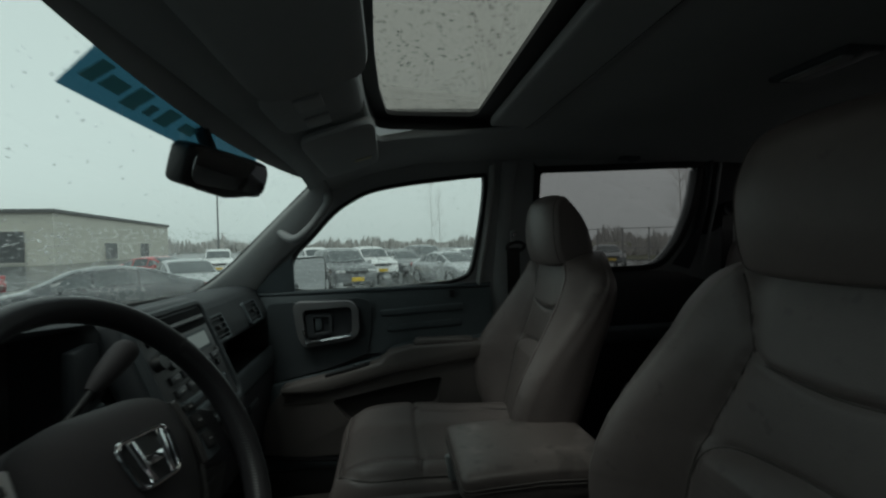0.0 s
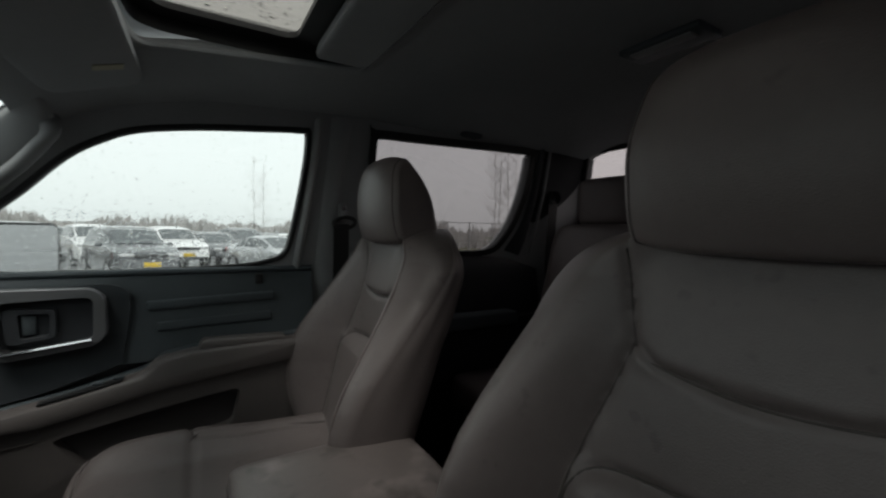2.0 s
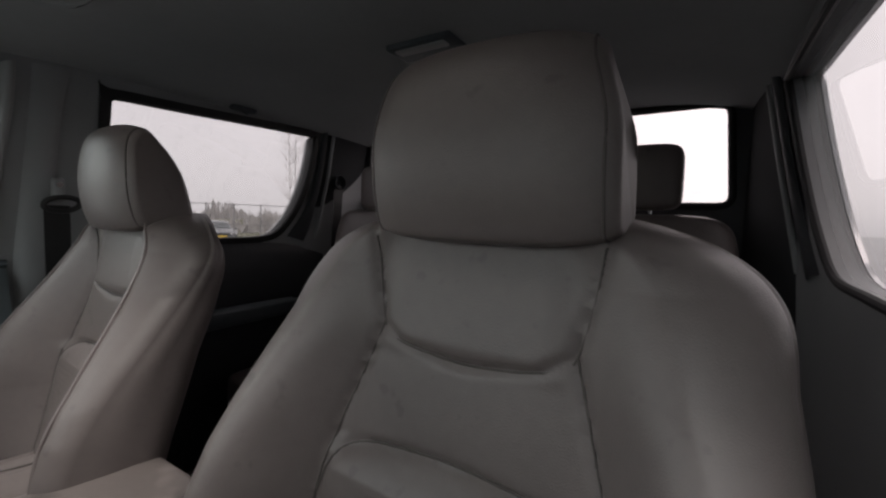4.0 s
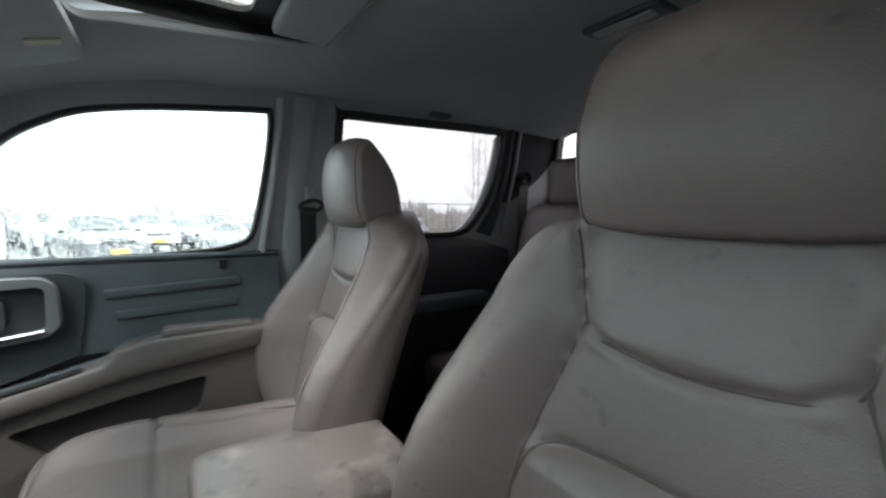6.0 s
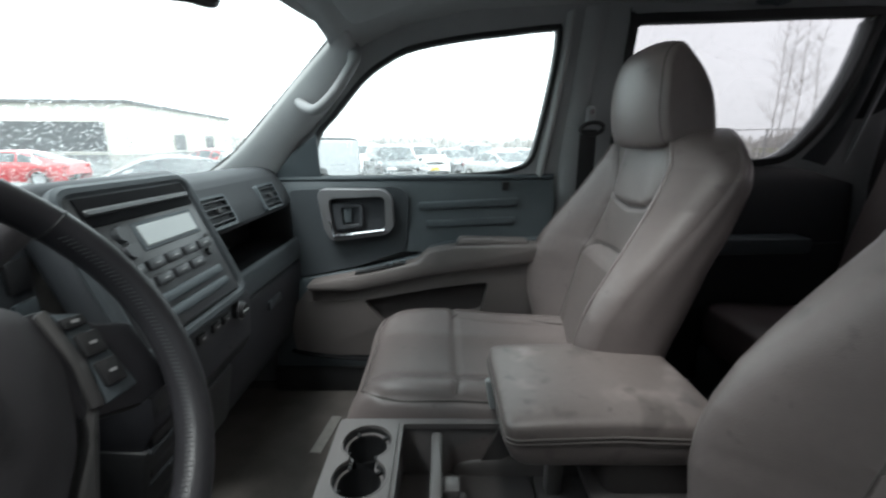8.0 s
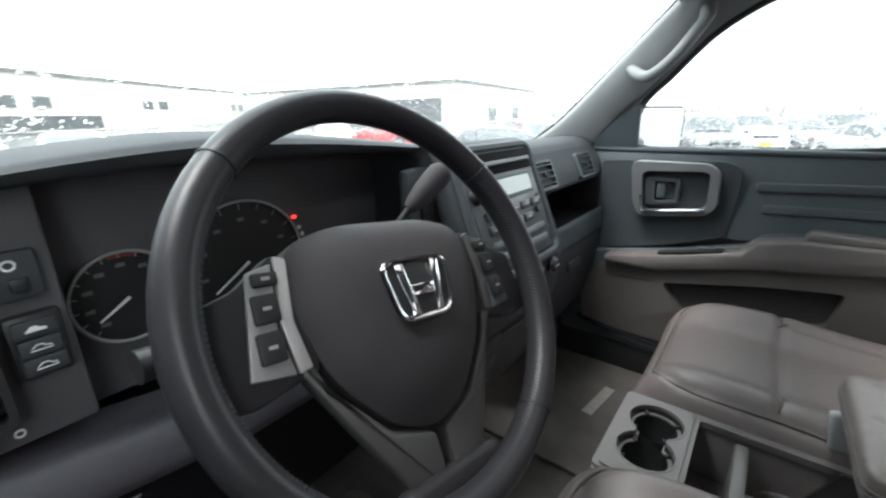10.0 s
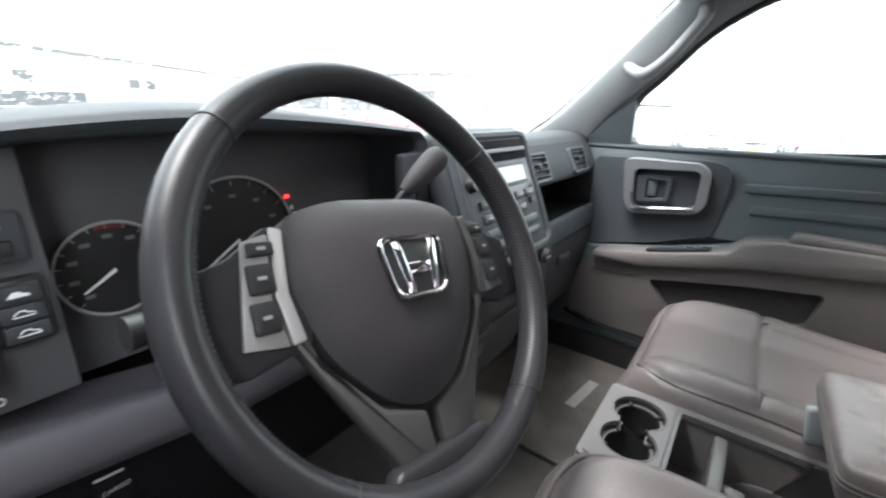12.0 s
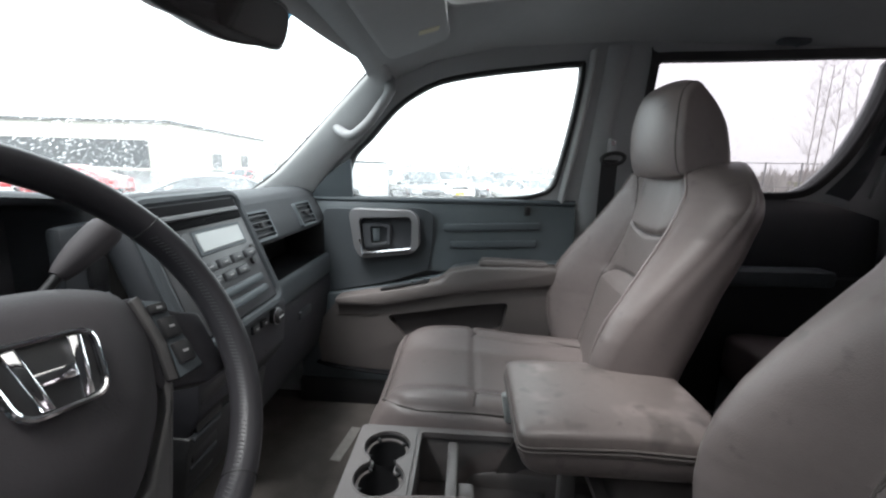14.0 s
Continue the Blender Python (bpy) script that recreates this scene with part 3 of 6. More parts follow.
# rear door lining
def scaled(pts, fy, fz):
    """An outline grown or shrunk about its middle."""
    cy, cz = (min(p[0] for p in pts) + max(p[0] for p in pts)) / 2, (min(p[1] for p in pts) + max(p[1] for p in pts)) / 2
    return [(cy + (a - cy) * fy, cz + (b - cz) * fz) for a, b in pts]


rtrim = part("trim", plate(scaled(WIN_R, 1.055, 1.08), [scaled(WIN_R, 0.993, 0.985)], lambda a, b, d: (side_x(b) - 0.006 + d, a, b), 0.05), RUBBER, None, angle=25)
tagged(rtrim, "black lining round the rear side window", "window lining", kind="structure")
part("window_channel", plate(scaled(WIN_F, 1.012, 1.012), [scaled(WIN_F, 0.988, 0.982)], lambda a, b, d: (side_x(b) + 0.004 + d, a, b), 0.042), RUBBER, door, "black rubber window channel", angle=25)
# Darker lining than the front door's, to cut light bouncing in the rear.
rdoor = thing("door_2", (0.78, -0.68, 0.5), "rear passenger door lined in dark plastic, closed", "car door", kind="structure")
part("upper_panel", grid(lambda u, v: (0.812 - 0.055 * math.sin(v * math.pi * 0.5) ** 0.5, -0.33 - 0.80 * u, 1.243 - 0.30 * v), 16, 10), SIDE_BLACK, rdoor, "charcoal upper door panel")
xz_panel([(-0.33, 0.5), (-0.33, 0.95), (-1.12, 0.99), (-1.12, 0.5)], 0.79, 0.74, SIDE_BLACK, rdoor, "lower_panel")
xz_panel([(-0.36, 0.955), (-0.36, 0.995), (-0.60, 1.015), (-0.95, 1.02), (-0.95, 0.97)], 0.75, 0.67, PLASTIC_DARK, rdoor, "armrest", "charcoal armrest", 0.012)
part("pull_handle", box((0.735, -0.5, 1.07), (0.02, 0.12, 0.03), 0.01), PLASTIC_BLACK, rdoor)


# ---- front seats ----
U_SEAM = [(-0.146, 1.325), (-0.122, 1.198), (-0.085, 1.177), (0, 1.167), (0.085, 1.177), (0.122, 1.198), (0.146, 1.325)]
MID_L = [(-0.122, 1.198), (-0.143, 1.13), (-0.160, 1.075), (-0.172, 1.01), (-0.177, 0.95), (-0.177, 0.8)]
MID_R = [(-a, b) for a, b in MID_L]
INS_TOP = [(-0.174, 0.985), (-0.166, 1.015), (-0.152, 1.037), (-0.12, 1.05), (-0.06, 1.057), (0, 1.06), (0.06, 1.057), (0.12, 1.05), (0.152, 1.037), (0.166, 1.015), (0.174, 0.985)]
HALF = [(0.70, 0.234), (0.74, 0.250), (0.78, 0.263), (0.82, 0.274), (0.86, 0.283), (0.90, 0.290), (0.95, 0.296), (1.0, 0.2985), (1.05, 0.299), (1.1, 0.298), (1.15, 0.294), (1.2, 0.288)]
EDGE = [(0.70, -0.205), (0.78, -0.168), (0.86, -0.150), (0.92, -0.147), (0.96, -0.151), (1.0, -0.162), (1.045, -0.183), (1.09, -0.211), (1.145, -0.248), (1.2, -0.284), (1.27, -0.321), (1.345, -0.343)]
REAR = [(0.70, -0.27), (0.95, -0.322), (1.06, -0.355), (1.165, -0.388), (1.24, -0.402), (1.345, -0.408)]


CREASE = [(0.80, 0.93), (0.95, 0.91), (1.05, 0.87), (1.15, 0.79), (1.25, 0.70), (1.32, 0.66)]


def step(t):
    t = max(0.0, min(1.0, t))
    return t * t * (3 - 2 * t)


def half_w(z):
    return lerp_table(HALF, z) if z < 1.2 else 0.288 * math.sqrt(max(0.0, 1 - ((z - 1.2) / 0.15) ** 3.2))


def centre_y(z):
    return -0.277 - (z - 1.034) * 0.2


def front_y(x, z):
    """The front of the backrest: a hollow middle between two forward bolsters."""
    hw = half_w(z)
    s = min(1.0, abs(x) / hw)
    fc = lerp_table(CREASE, z)
    y = centre_y(z) + (lerp_table(EDGE, z) + 0.022 - centre_y(z)) * step((s - 0.55 * fc) / (0.45 * fc))
    if s > fc:
        y -= (0.008 + 0.15 * (0.93 - fc)) * ((s - fc) / (1 - fc)) ** 1.3
    if z < 1.06:
        y += 0.02 * step((0.187 - abs(x)) / 0.04) * step((1.058 - z) / 0.045)
    else:
        y += 0.008 * step((0.13 - abs(x)) / 0.05) * step((z - 1.16) / 0.03)
    if s > 0.9:
        y -= 0.026 * (1 - math.sqrt(max(0.0, 1 - ((s - 0.9) / 0.1) ** 2)))
    top = max(0.0, (z - 1.30) / 0.045)
    return y - 0.03 * min(1.0, top) ** 2.5


def backrest_mesh():
    nz, nx = 190, 120

    def ring(j):
        z = 0.70 + 0.641 * math.sin(j / nz * math.pi / 2) ** 1.25
        hw = half_w(z)
        top = min(1.0, max(0.0, (z - 1.30) / 0.045)) ** 2.5
        pts = []
        for i in range(nx + 1):
            x = hw * math.sin((i / nx - 0.5) * math.pi)
            y = front_y(x, z)
            d = min(dist_poly(x, z, q) for q in (U_SEAM, MID_L, MID_R, INS_TOP))
            y -= 0.0075 * math.exp(-(d / 0.0058) ** 2)
            if z < 1.03 and abs(x) < 0.175:
                y -= 0.0012 * (0.5 + 0.5 * math.sin(z * math.tau / 0.012))
            pts.append((x, y, z))
        ye = front_y(hw, z)
        t = min(1.0, max(0.0, (z - 1.20) / 0.141))
        yr = min(lerp_table(REAR, z) + 0.03 * (1 - math.sqrt(1 - t * t)), ye - 0.02)
        R = min(0.075, 0.6 * hw, (ye - yr) * 0.6)
        side = [(hw + 0.004 * math.sin(k / 6 * math.pi), ye + (yr + R - ye) * k / 6) for k in range(1, 6)]
        side += [(hw - R + R * math.cos(k / 9 * math.pi / 2), yr + R - R * math.sin(k / 9 * math.pi / 2)) for k in range(10)]
        side += [((hw - R) * (1 - k / 6), yr - 0.012 * (1 - (1 - k / 6) ** 2)) for k in range(1, 6)]
        pts += [(a, b, z) for a, b in side] + [(0.0, yr - 0.012, z)] + [(-a, b, z) for a, b in reversed(side)]
        return pts
    bm = bmesh.new()
    rings = [[bm.verts.new(p) for p in ring(j)] for j in range(nz + 1)]
    n = len(rings[0])
    for j in range(nz):
        for i in range(n):
            bm.faces.new((rings[j][i], rings[j][(i + 1) % n], rings[j + 1][(i + 1) % n], rings[j + 1][i]))
    bm.faces.new(rings[0][::-1])
    bm.faces.new(rings[-1])
    return bm


def back_seam(poly, n=40, inset=0.0062, r=0.0015):
    """A dark thread lying in one of the backrest's grooves."""
    return tube([(p.x, front_y(p.x, p.z) - inset, p.z) for p in smooth_path([(a, 0, b) for a, b in poly], n)], r, 6)


CUSH_SEAMS = [[(-0.165, -0.25), (-0.165, 0.062), (0.165, 0.062), (0.165, -0.25)], [(-0.165, 0.062), (-0.212, 0.068)], [(0.165, 0.062), (0.212, 0.068)],
              [(-0.222, -0.25), (-0.221, 0.10), (-0.208, 0.215), (-0.175, 0.262), (-0.11, 0.275), (0.11, 0.275), (0.175, 0.262), (0.208, 0.215), (0.221, 0.10), (0.222, -0.25)]]


def cushion_top(x, y):
    """Height of the seat cushion, without its seams: it climbs to the front between two raised sides."""
    t = (y + 0.28) / 0.585
    s = min(1.0, abs(x) / (0.262 - 0.045 * t ** 3))
    front = max(0.0, (t - 0.5) / 0.5)
    e = (max(0.0, 1 - s ** 8) * max(0.0, 1 - front ** 6)) ** 0.4
    side = 0.048 * step((abs(x) - 0.09) / 0.12)
    return 0.655 + (0.136 + side * (0.75 + 0.25 * step((y + 0.1) / 0.2)) + 0.055 * (y - 0.06)) * e


def cushion_mesh():
    n = 84

    def f(u, v):
        s, t = math.sin((u - 0.5) * math.pi), math.sin(v * math.pi / 2)
        y = -0.28 + 0.585 * t
        x = s * (0.262 - 0.045 * t ** 3)
        d = min(dist_poly(x, y, q) for q in CUSH_SEAMS)
        return (x, y, cushion_top(x, y) - 0.008 * math.exp(-(d / 0.007) ** 2))
    bm = grid(f, n, n)
    rim = [e for e in bm.edges if e.is_boundary]
    ex = bmesh.ops.extrude_edge_only(bm, edges=rim)
    for g in ex["geom"]:
        if isinstance(g, bmesh.types.BMVert):
            g.co.z = 0.60
            g.co.x *= 0.97
    return bm


HEAD = [(-0.30, 1.294), (-0.279, 1.302), (-0.265, 1.345), (-0.260, 1.40), (-0.264, 1.455), (-0.275, 1.487), (-0.296, 1.502), (-0.325, 1.492), (-0.358, 1.455), (-0.385, 1.40), (-0.402, 1.335), (-0.402, 1.306), (-0.385, 1.294)]


HEAD_PROF = [(p.y, p.z) for p in smooth_path([(0, a, b) for a, b in HEAD + HEAD[:1]], 56)][:-1]


def head_point(u, s):
    """A D-shaped head cushion: upright front, back and top in one sweep, rounded ends; s from -1 to 1 across."""
    cy, cz = -0.335, 1.39
    g = max(0.0, 1 - abs(s) ** 3.4) ** 0.5
    k = 0.68 + 0.32 * g
    y, z = HEAD_PROF[round(u * 56) % 56]
    w = 0.144 - 0.02 * step((z - 1.40) / 0.11)
    q = cy + (y - cy) * k - 0.012 * s * s * step((y - cy + 0.01) / 0.06)
    return Vector((s * w, q, cz + (z - cz) * (0.80 + 0.20 * g)))


def headrest_mesh():
    return grid(lambda u, v: head_point(u, math.sin((v - 0.5) * math.pi)), 56, 40, close_u=True, cap=True)


def make_seat(m):
    s = thing("front_seat", m, "grey leather bucket seat with dark seams and padded headrest", "car seat", "front seats")
    part("backrest", backrest_mesh(), LEATHER, s, local=True, angle=60)
    part("cushion", cushion_mesh(), LEATHER, s, local=True, angle=60)
    hr = part("headrest", headrest_mesh(), LEATHER, s, local=True, angle=60)
    for q in (-1, 1):
        part("headrest_seam", tube([head_point(k / 56, q * 0.91) for k in range(56)], 0.0017, 6, closed=True), SEAM, hr, "dark stitched seam", local=True)
    for poly in (U_SEAM, MID_L, MID_R, INS_TOP):
        part("seam", back_seam(poly), SEAM, s, "dark sewn seam", local=True)
    for poly in CUSH_SEAMS:
        part("seam", tube([(p.x, p.y, cushion_top(p.x, p.y) - 0.005) for p in smooth_path([(a, b, 0) for a, b in poly], 60)], 0.0021, 6), SEAM, s, "dark sewn seam", local=True).name = "cushion_seam"
    for x in (-0.06, 0.06):
        part("headrest_post", tube([(x, -0.355, 1.27), (x, -0.35, 1.36)], 0.006, 10), CHROME, s, "chrome post", local=True)
    part("base", box((0, 0.0, 0.54), (0.44, 0.50, 0.16), 0.015), PLASTIC_DARK, s, "charcoal seat base", local=True)
    for x in (-0.2, 0.2):
        part("rail", box((x, 0.0, 0.50), (0.035, 0.52, 0.10), 0.006), PLASTIC_BLACK, s, "black seat rail", local=True)
    for x in (-0.245, 0.245):
        part("side_cover", pad((x, -0.12, 0.63), (0.018, 0.2, 0.07), 0.4, 0.4, 24, 10), PLASTIC_TAUPE, s, "taupe plastic side cover", local=True)
    return s


def add_piping(s):
    for q in (-1, 1):
        part("piping", tube(smooth_path([(q * half_w(z) * lerp_table(CREASE, z), front_y(half_w(z) * lerp_table(CREASE, z), z) + 0.0008, z) for z in (0.74, 0.82, 0.90, 1.0, 1.08, 1.16, 1.22, 1.27, 1.30, 1.325)], 50), 0.0026, 8), LEATHER, s, "leather piping along the bolster", local=True)


driver_seat = make_seat(Matrix.Translation((-0.39, 0, 0)))
SEAT_TURN = Matrix.Translation((0, -0.28, 0)) @ Matrix.Rotation(radians(-2.5), 4, "Z") @ Matrix.Translation((0, 0.28, 0))
pass_seat = copy_thing(driver_seat, Matrix.Translation((0.418, 0.047, -0.014)) @ SEAT_TURN)
add_piping(pass_seat)
for c in pass_seat.children:
    if c.name.startswith("headrest"):
        c.matrix_basis = Matrix.Translation((0, -0.008, 0.006))
    if c.name.split(".")[0] in ("cushion", "cushion_seam", "base", "side_cover"):
        c.matrix_basis = SEAT_TURN.inverted() @ Matrix.Translation((-0.026, 0.034, 0.012))
for c in driver_seat.children:
    if c.name.startswith("headrest"):
        c.matrix_basis = Matrix.Translation((-0.012, 0, 0.010))
    elif c.name.split(".")[0] in ("cushion", "cushion_seam", "base", "side_cover"):
        c.matrix_basis = Matrix.Translation((0.022, 0.082, 0.074))

# driver's door lining, its window lowered; set shut to cut light into the lower cab
ddoor = thing("door_3", (-0.78, 0.25, 0.5), "driver's door lined in charcoal plastic, window lowered", "car door", kind="structure")
part("upper_panel", grid(lambda u, v: (-0.812 + 0.03 * math.sin(v * math.pi * 0.5) ** 0.5, 0.74 - 0.92 * u, 1.192 - 0.24 * v), 20, 12), PLASTIC_DARK, ddoor, "charcoal upper door panel")
part("sill_roll", tube([(-0.805, 0.74 - 0.92 * k / 12, 1.178 + 0.012 * (k / 12)) for k in range(13)], 0.02, 12, flat=0.7), PLASTIC_DARK, ddoor, "charcoal window sill")
part("lower_panel", prism([(-0.80, a, b) for a, b in LOWER], (0.05, 0, 0), 0.008), PLASTIC_DARK, ddoor, "charcoal lower door panel")
part("armrest", prism([(-0.77, a, b) for a, b in ARM], (0.06, 0, 0), 0.012), PLASTIC_TAUPE, ddoor, "taupe armrest")
for q in (-1, 1):
    sill = part("trim", box((q * 0.765, 0.25, 0.50), (0.09, 1.0, 0.11), 0.02), PLASTIC_BLACK, None)
    tagged(sill, "black plastic door sill step", "door sill", kind="structure")

for q in (-1, 1):
    rp = strip([(side_x(z, q) - q * 0.006, y, z) for y, z in ((-1.066, 1.68), (-1.058, 1.5), (-1.026, 1.36), (-0.96, 1.25))],
               [(side_x(z, q) - q * 0.006, y, z) for y, z in ((-1.092, 1.68), (-1.092, 1.5), (-1.078, 1.36), (-1.06, 1.22))], 12, (-q * 0.014, 0, 0))
    tagged(part("trim", rp, SIDE_BLACK, None), "charcoal trim of the rear door frame", "pillar trim", kind="structure")
    cp = strip([(side_x(z, q) - q * 0.008, -1.075, z) for z in (1.69, 1.5, 1.3, 1.1)], [((side_x(z) - 0.012 if q > 0 else -0.69), -1.335, z) for z in (1.69, 1.5, 1.3, 1.1)], 10, (-q * 0.004, 0.004, 0))
    tagged(part("trim", cp, PILLAR_SHADE, None), "rear pillar trim, darkened for the rear shade", "pillar trim", kind="structure")
    ge = tube([(side_x(z, q) - q * 0.022, y, z) for y, z in ((-1.112, 1.66), (-1.112, 1.5), (-1.10, 1.36), (-1.088, 1.24))], 0.007, 8)
    tagged(part("trim", ge, PILLAR_GREY, None), "thin grey weather strip of the rear door frame", "weather strip", kind="structure")
    bs = part("body_side", plate([(a, b if b > 0.5 else b + 0.02) for a, b in SIDE_OUT], [WIN_F, WIN_R], lambda a, b, d, q=q: (side_x(b, q) + q * (0.052 + d), a, b), 0.008), BODY_SILVER, None, angle=25)
    tagged(bs, "silver painted outer side of the pickup", "body side", kind="structure")
# ---- rear bench ----
def rear_bench():
    s = thing("rear_bench", (0, -1.0, FLOOR_Z), "grey leather rear bench seat with upright back", "rear seat")
    part("base", box((0, -0.88, 0.565), (1.36, 0.46, 0.23), 0.02), PLASTIC_DARK, s, "charcoal seat base")
    for x, w in ((-0.31, 0.76), (0.40, 0.56)):
        def cush(p):
            return Vector((p.x, p.y, p.z + 0.012 * (p.y / 0.25)))
        part("cushion", pad((x, -0.87, 0.745), (w / 2, 0.25, 0.075), 0.3, 0.25, 40, 14, cush), LEATHER, s)

        def back(p):
            return Vector((p.x * (1 - 0.06 * max(0, p.z) / 0.3), p.y - 0.16 * p.z, p.z))
        part("backrest", pad((x, -1.13, 1.08), (w / 2, 0.08, 0.285), 0.22, 0.28, 40, 24, back), LEATHER, s)
    for x, hz in ((-0.42, 1.465), (0.46, 1.45)):
        h = part("headrest", pad((x, -1.185, hz), (0.125, 0.05, 0.088), 0.3, 0.4, 36, 16), LEATHER, s, "grey leather headrest")
        for d in (-0.05, 0.05):
            part("headrest_post", tube([(x + d, -1.185, 1.30), (x + d, -1.185, 1.42)], 0.006, 8), CHROME, s, "chrome post")
    return s


rear_bench()

# ---- centre console ----
con = thing("centre_console", (0.02, 0.1, FLOOR_Z), "grey plastic centre console with twin cup holders and open tray", "console")
CX0, CX1, CZ = -0.09, 0.152, 0.775


CUP_R, CUP_A, CUP_B, CUP_Y = 0.043, 0.084, 0.002, 0.312


def cup_outline(r=CUP_R):
    """Two round holders that run into one another through a neck."""
    pts = [(CUP_A + r * math.cos(a), CUP_Y + r * math.sin(a)) for a in (radians(-145 + 290 * k / 24) for k in range(25))]
    return pts + [(CUP_B + r * math.cos(a), CUP_Y + r * math.sin(a)) for a in (radians(35 + 290 * k / 24) for k in range(25))]


part("top", plate(rounded([(CX0, -0.30), (CX1 + 0.005, -0.30), (CX1, 0.375), (CX0 + 0.02, 0.375)], 0.012), [cup_outline()] + [rounded([(CX0 + 0.02, -0.05), (CX1 - 0.015, -0.05), (CX1 - 0.015, 0.252), (CX0 + 0.02, 0.252)], 0.008)],
                  lambda a, b, d: (a, b, CZ - d), 0.012), CONSOLE, con, "grey plastic console top")
part("cup_well", plate(cup_outline(CUP_R + 0.001), [cup_outline(CUP_R - 0.0025)], lambda a, b, d: (a, b, CZ - 0.002 - d), 0.075), PLASTIC_BLACK, con, "dark double cup well")
part("cup_ledge", plate(cup_outline(CUP_R - 0.0005), [cup_outline(CUP_R - 0.008)], lambda a, b, d: (a, b, CZ - 0.010 - d), 0.004), CONSOLE, con, "grey ledge inside the holders")
part("cup_floor", prism([(a, b, CZ - 0.075) for a, b in cup_outline()], (0, 0, -0.004)), PLASTIC_BLACK, con)
part("cup_rim", tube([(a, b, CZ + 0.003) for a, b in cup_outline(CUP_R + 0.0015)], 0.0022, 6, closed=True), CONSOLE, con)
for x in (CUP_A, CUP_B):
    part("cup_liner", lathe([(0.036, -0.012), (0.036, -0.07), (0.0, -0.07)], Matrix.Translation((x, CUP_Y, CZ)), 24), PLASTIC_BLACK, con, "black cup liner")
    for k in range(4):
        a = k * math.tau / 4 + 0.6
        part("cup_tab", box((x + 0.037 * math.cos(a), CUP_Y + 0.037 * math.sin(a), CZ - 0.008), (0.013, 0.006, 0.008), 0.002, 1, Matrix.Rotation(a, 4, "Z")), RUBBER, con)
part("front_plate", plate(rounded([(CX0 + 0.016, 0.260), (CX1 - 0.008, 0.260), (CX1 - 0.008, 0.366), (CX0 + 0.026, 0.366)], 0.008), [cup_outline(CUP_R + 0.002)], lambda a, b, d: (a, b, CZ + 0.004 - d), 0.004), CONSOLE, con, "grey cup holder plate")
part("side_panel", box((CX0 + 0.006, 0.04, 0.61), (0.012, 0.66, 0.318), 0.004), CONSOLE, con)
part("side_panel", box((CX1 - 0.004, 0.04, 0.61), (0.012, 0.66, 0.318), 0.004), CONSOLE, con)
part("front_panel", box((0.033, 0.368, 0.61), (0.215, 0.012, 0.318), 0.004), CONSOLE, con)
part("rear_panel", box((0.033, -0.292, 0.61), (0.215, 0.012, 0.318), 0.004), CONSOLE, con)
part("tray", box((0.033, 0.132, 0.655), (0.215, 0.255, 0.012), 0.003), TRAY, con, "dark tray bottom")
part("tray_front", box((0.033, 0.262, 0.705), (0.215, 0.012, 0.115), 0.003), CONSOLE, con)
part("divider", box((0.03, 0.188, 0.715), (0.19, 0.020, 0.105), 0.005), CONSOLE, con, "grey sliding tray divider")
part("divider_clip", box((0.018, 0.163, 0.742), (0.034, 0.030, 0.020), 0.005), CONSOLE, con, "grey sliding clip")
part("divider_clip", box((0.018, 0.158, 0.716), (0.026, 0.040, 0.014), 0.004), CONSOLE, con, "grey sliding clip")
part("flap", prism([(0.139, y, z) for y, z in ((0.066, 0.772), (0.114, 0.664), (-0.06, 0.664), (-0.06, 0.772))], (-0.004, 0, 0), 0.001), POCKET, con, "dark upright side flap of the rear bin")
part("flap_edge", tube([(0.134, y, z) for y, z in ((0.066, 0.772), (0.114, 0.664), (-0.06, 0.664))], 0.0022, 6), CONSOLE, con, "pale edge of the flap")
part("support", box((0.098, -0.03, 0.722), (0.03, 0.03, 0.13), 0.006), CONSOLE, con, "grey support under the armrest")
part("tray", box((0.033, -0.14, 0.655), (0.215, 0.28, 0.012), 0.003), TRAY, con, "dark tray bottom")
arm = thing("console_armrest", (0.06, -0.08, CZ), "worn grey leather console armrest lid with stitched edge", "armrest")
AX, AY = 0.057, -0.069


def arm_bend(p):
    return Vector(((p.x + 0.006 * (p.y / 0.18)) * (1 + 0.04 * p.y / 0.16), p.y, p.z - 0.012 * (p.y / 0.18) ** 2 - 0.004 * (p.x / 0.11) ** 2))


def arm_taper(p):
    f = max(0.0, -p.z / 0.07)
    return Vector((p.x * (1 - 0.10 * f), p.y * (1 - 0.10 * f) - 0.012 * f, p.z))


part("lid", pad((AX, AY, 0.910), (0.119, 0.160, 0.026), 0.32, 0.14, 72, 24, arm_bend), LEATHER_WORN, arm, "worn stained leather lid")
for k, (z, g) in enumerate(((0.909, 0.0006), (0.902, 0.0006))):
    part("lid_seam", tube([Vector((AX, AY, 0.91)) + arm_bend(Vector(((0.1192 + g) * math.copysign(abs(math.cos(a)) ** 0.15, math.cos(a)), (0.1602 + g) * math.copysign(abs(math.sin(a)) ** 0.15, math.sin(a)), z - 0.91))) for a in (k2 * math.tau / 72 for k2 in range(72))], 0.0017, 6, closed=True), SEAM, arm, "dark stitching")
part("body", pad((AX, AY, 0.878), (0.118, 0.159, 0.040), 0.38, 0.15, 56, 20, arm_taper), LEATHER, arm, "grey leather underside")
part("hinge_box", box((AX, AY - 0.075, 0.805), (0.17, 0.15, 0.09), 0.02, 3), TRAY, arm, "dark plastic hinge box")

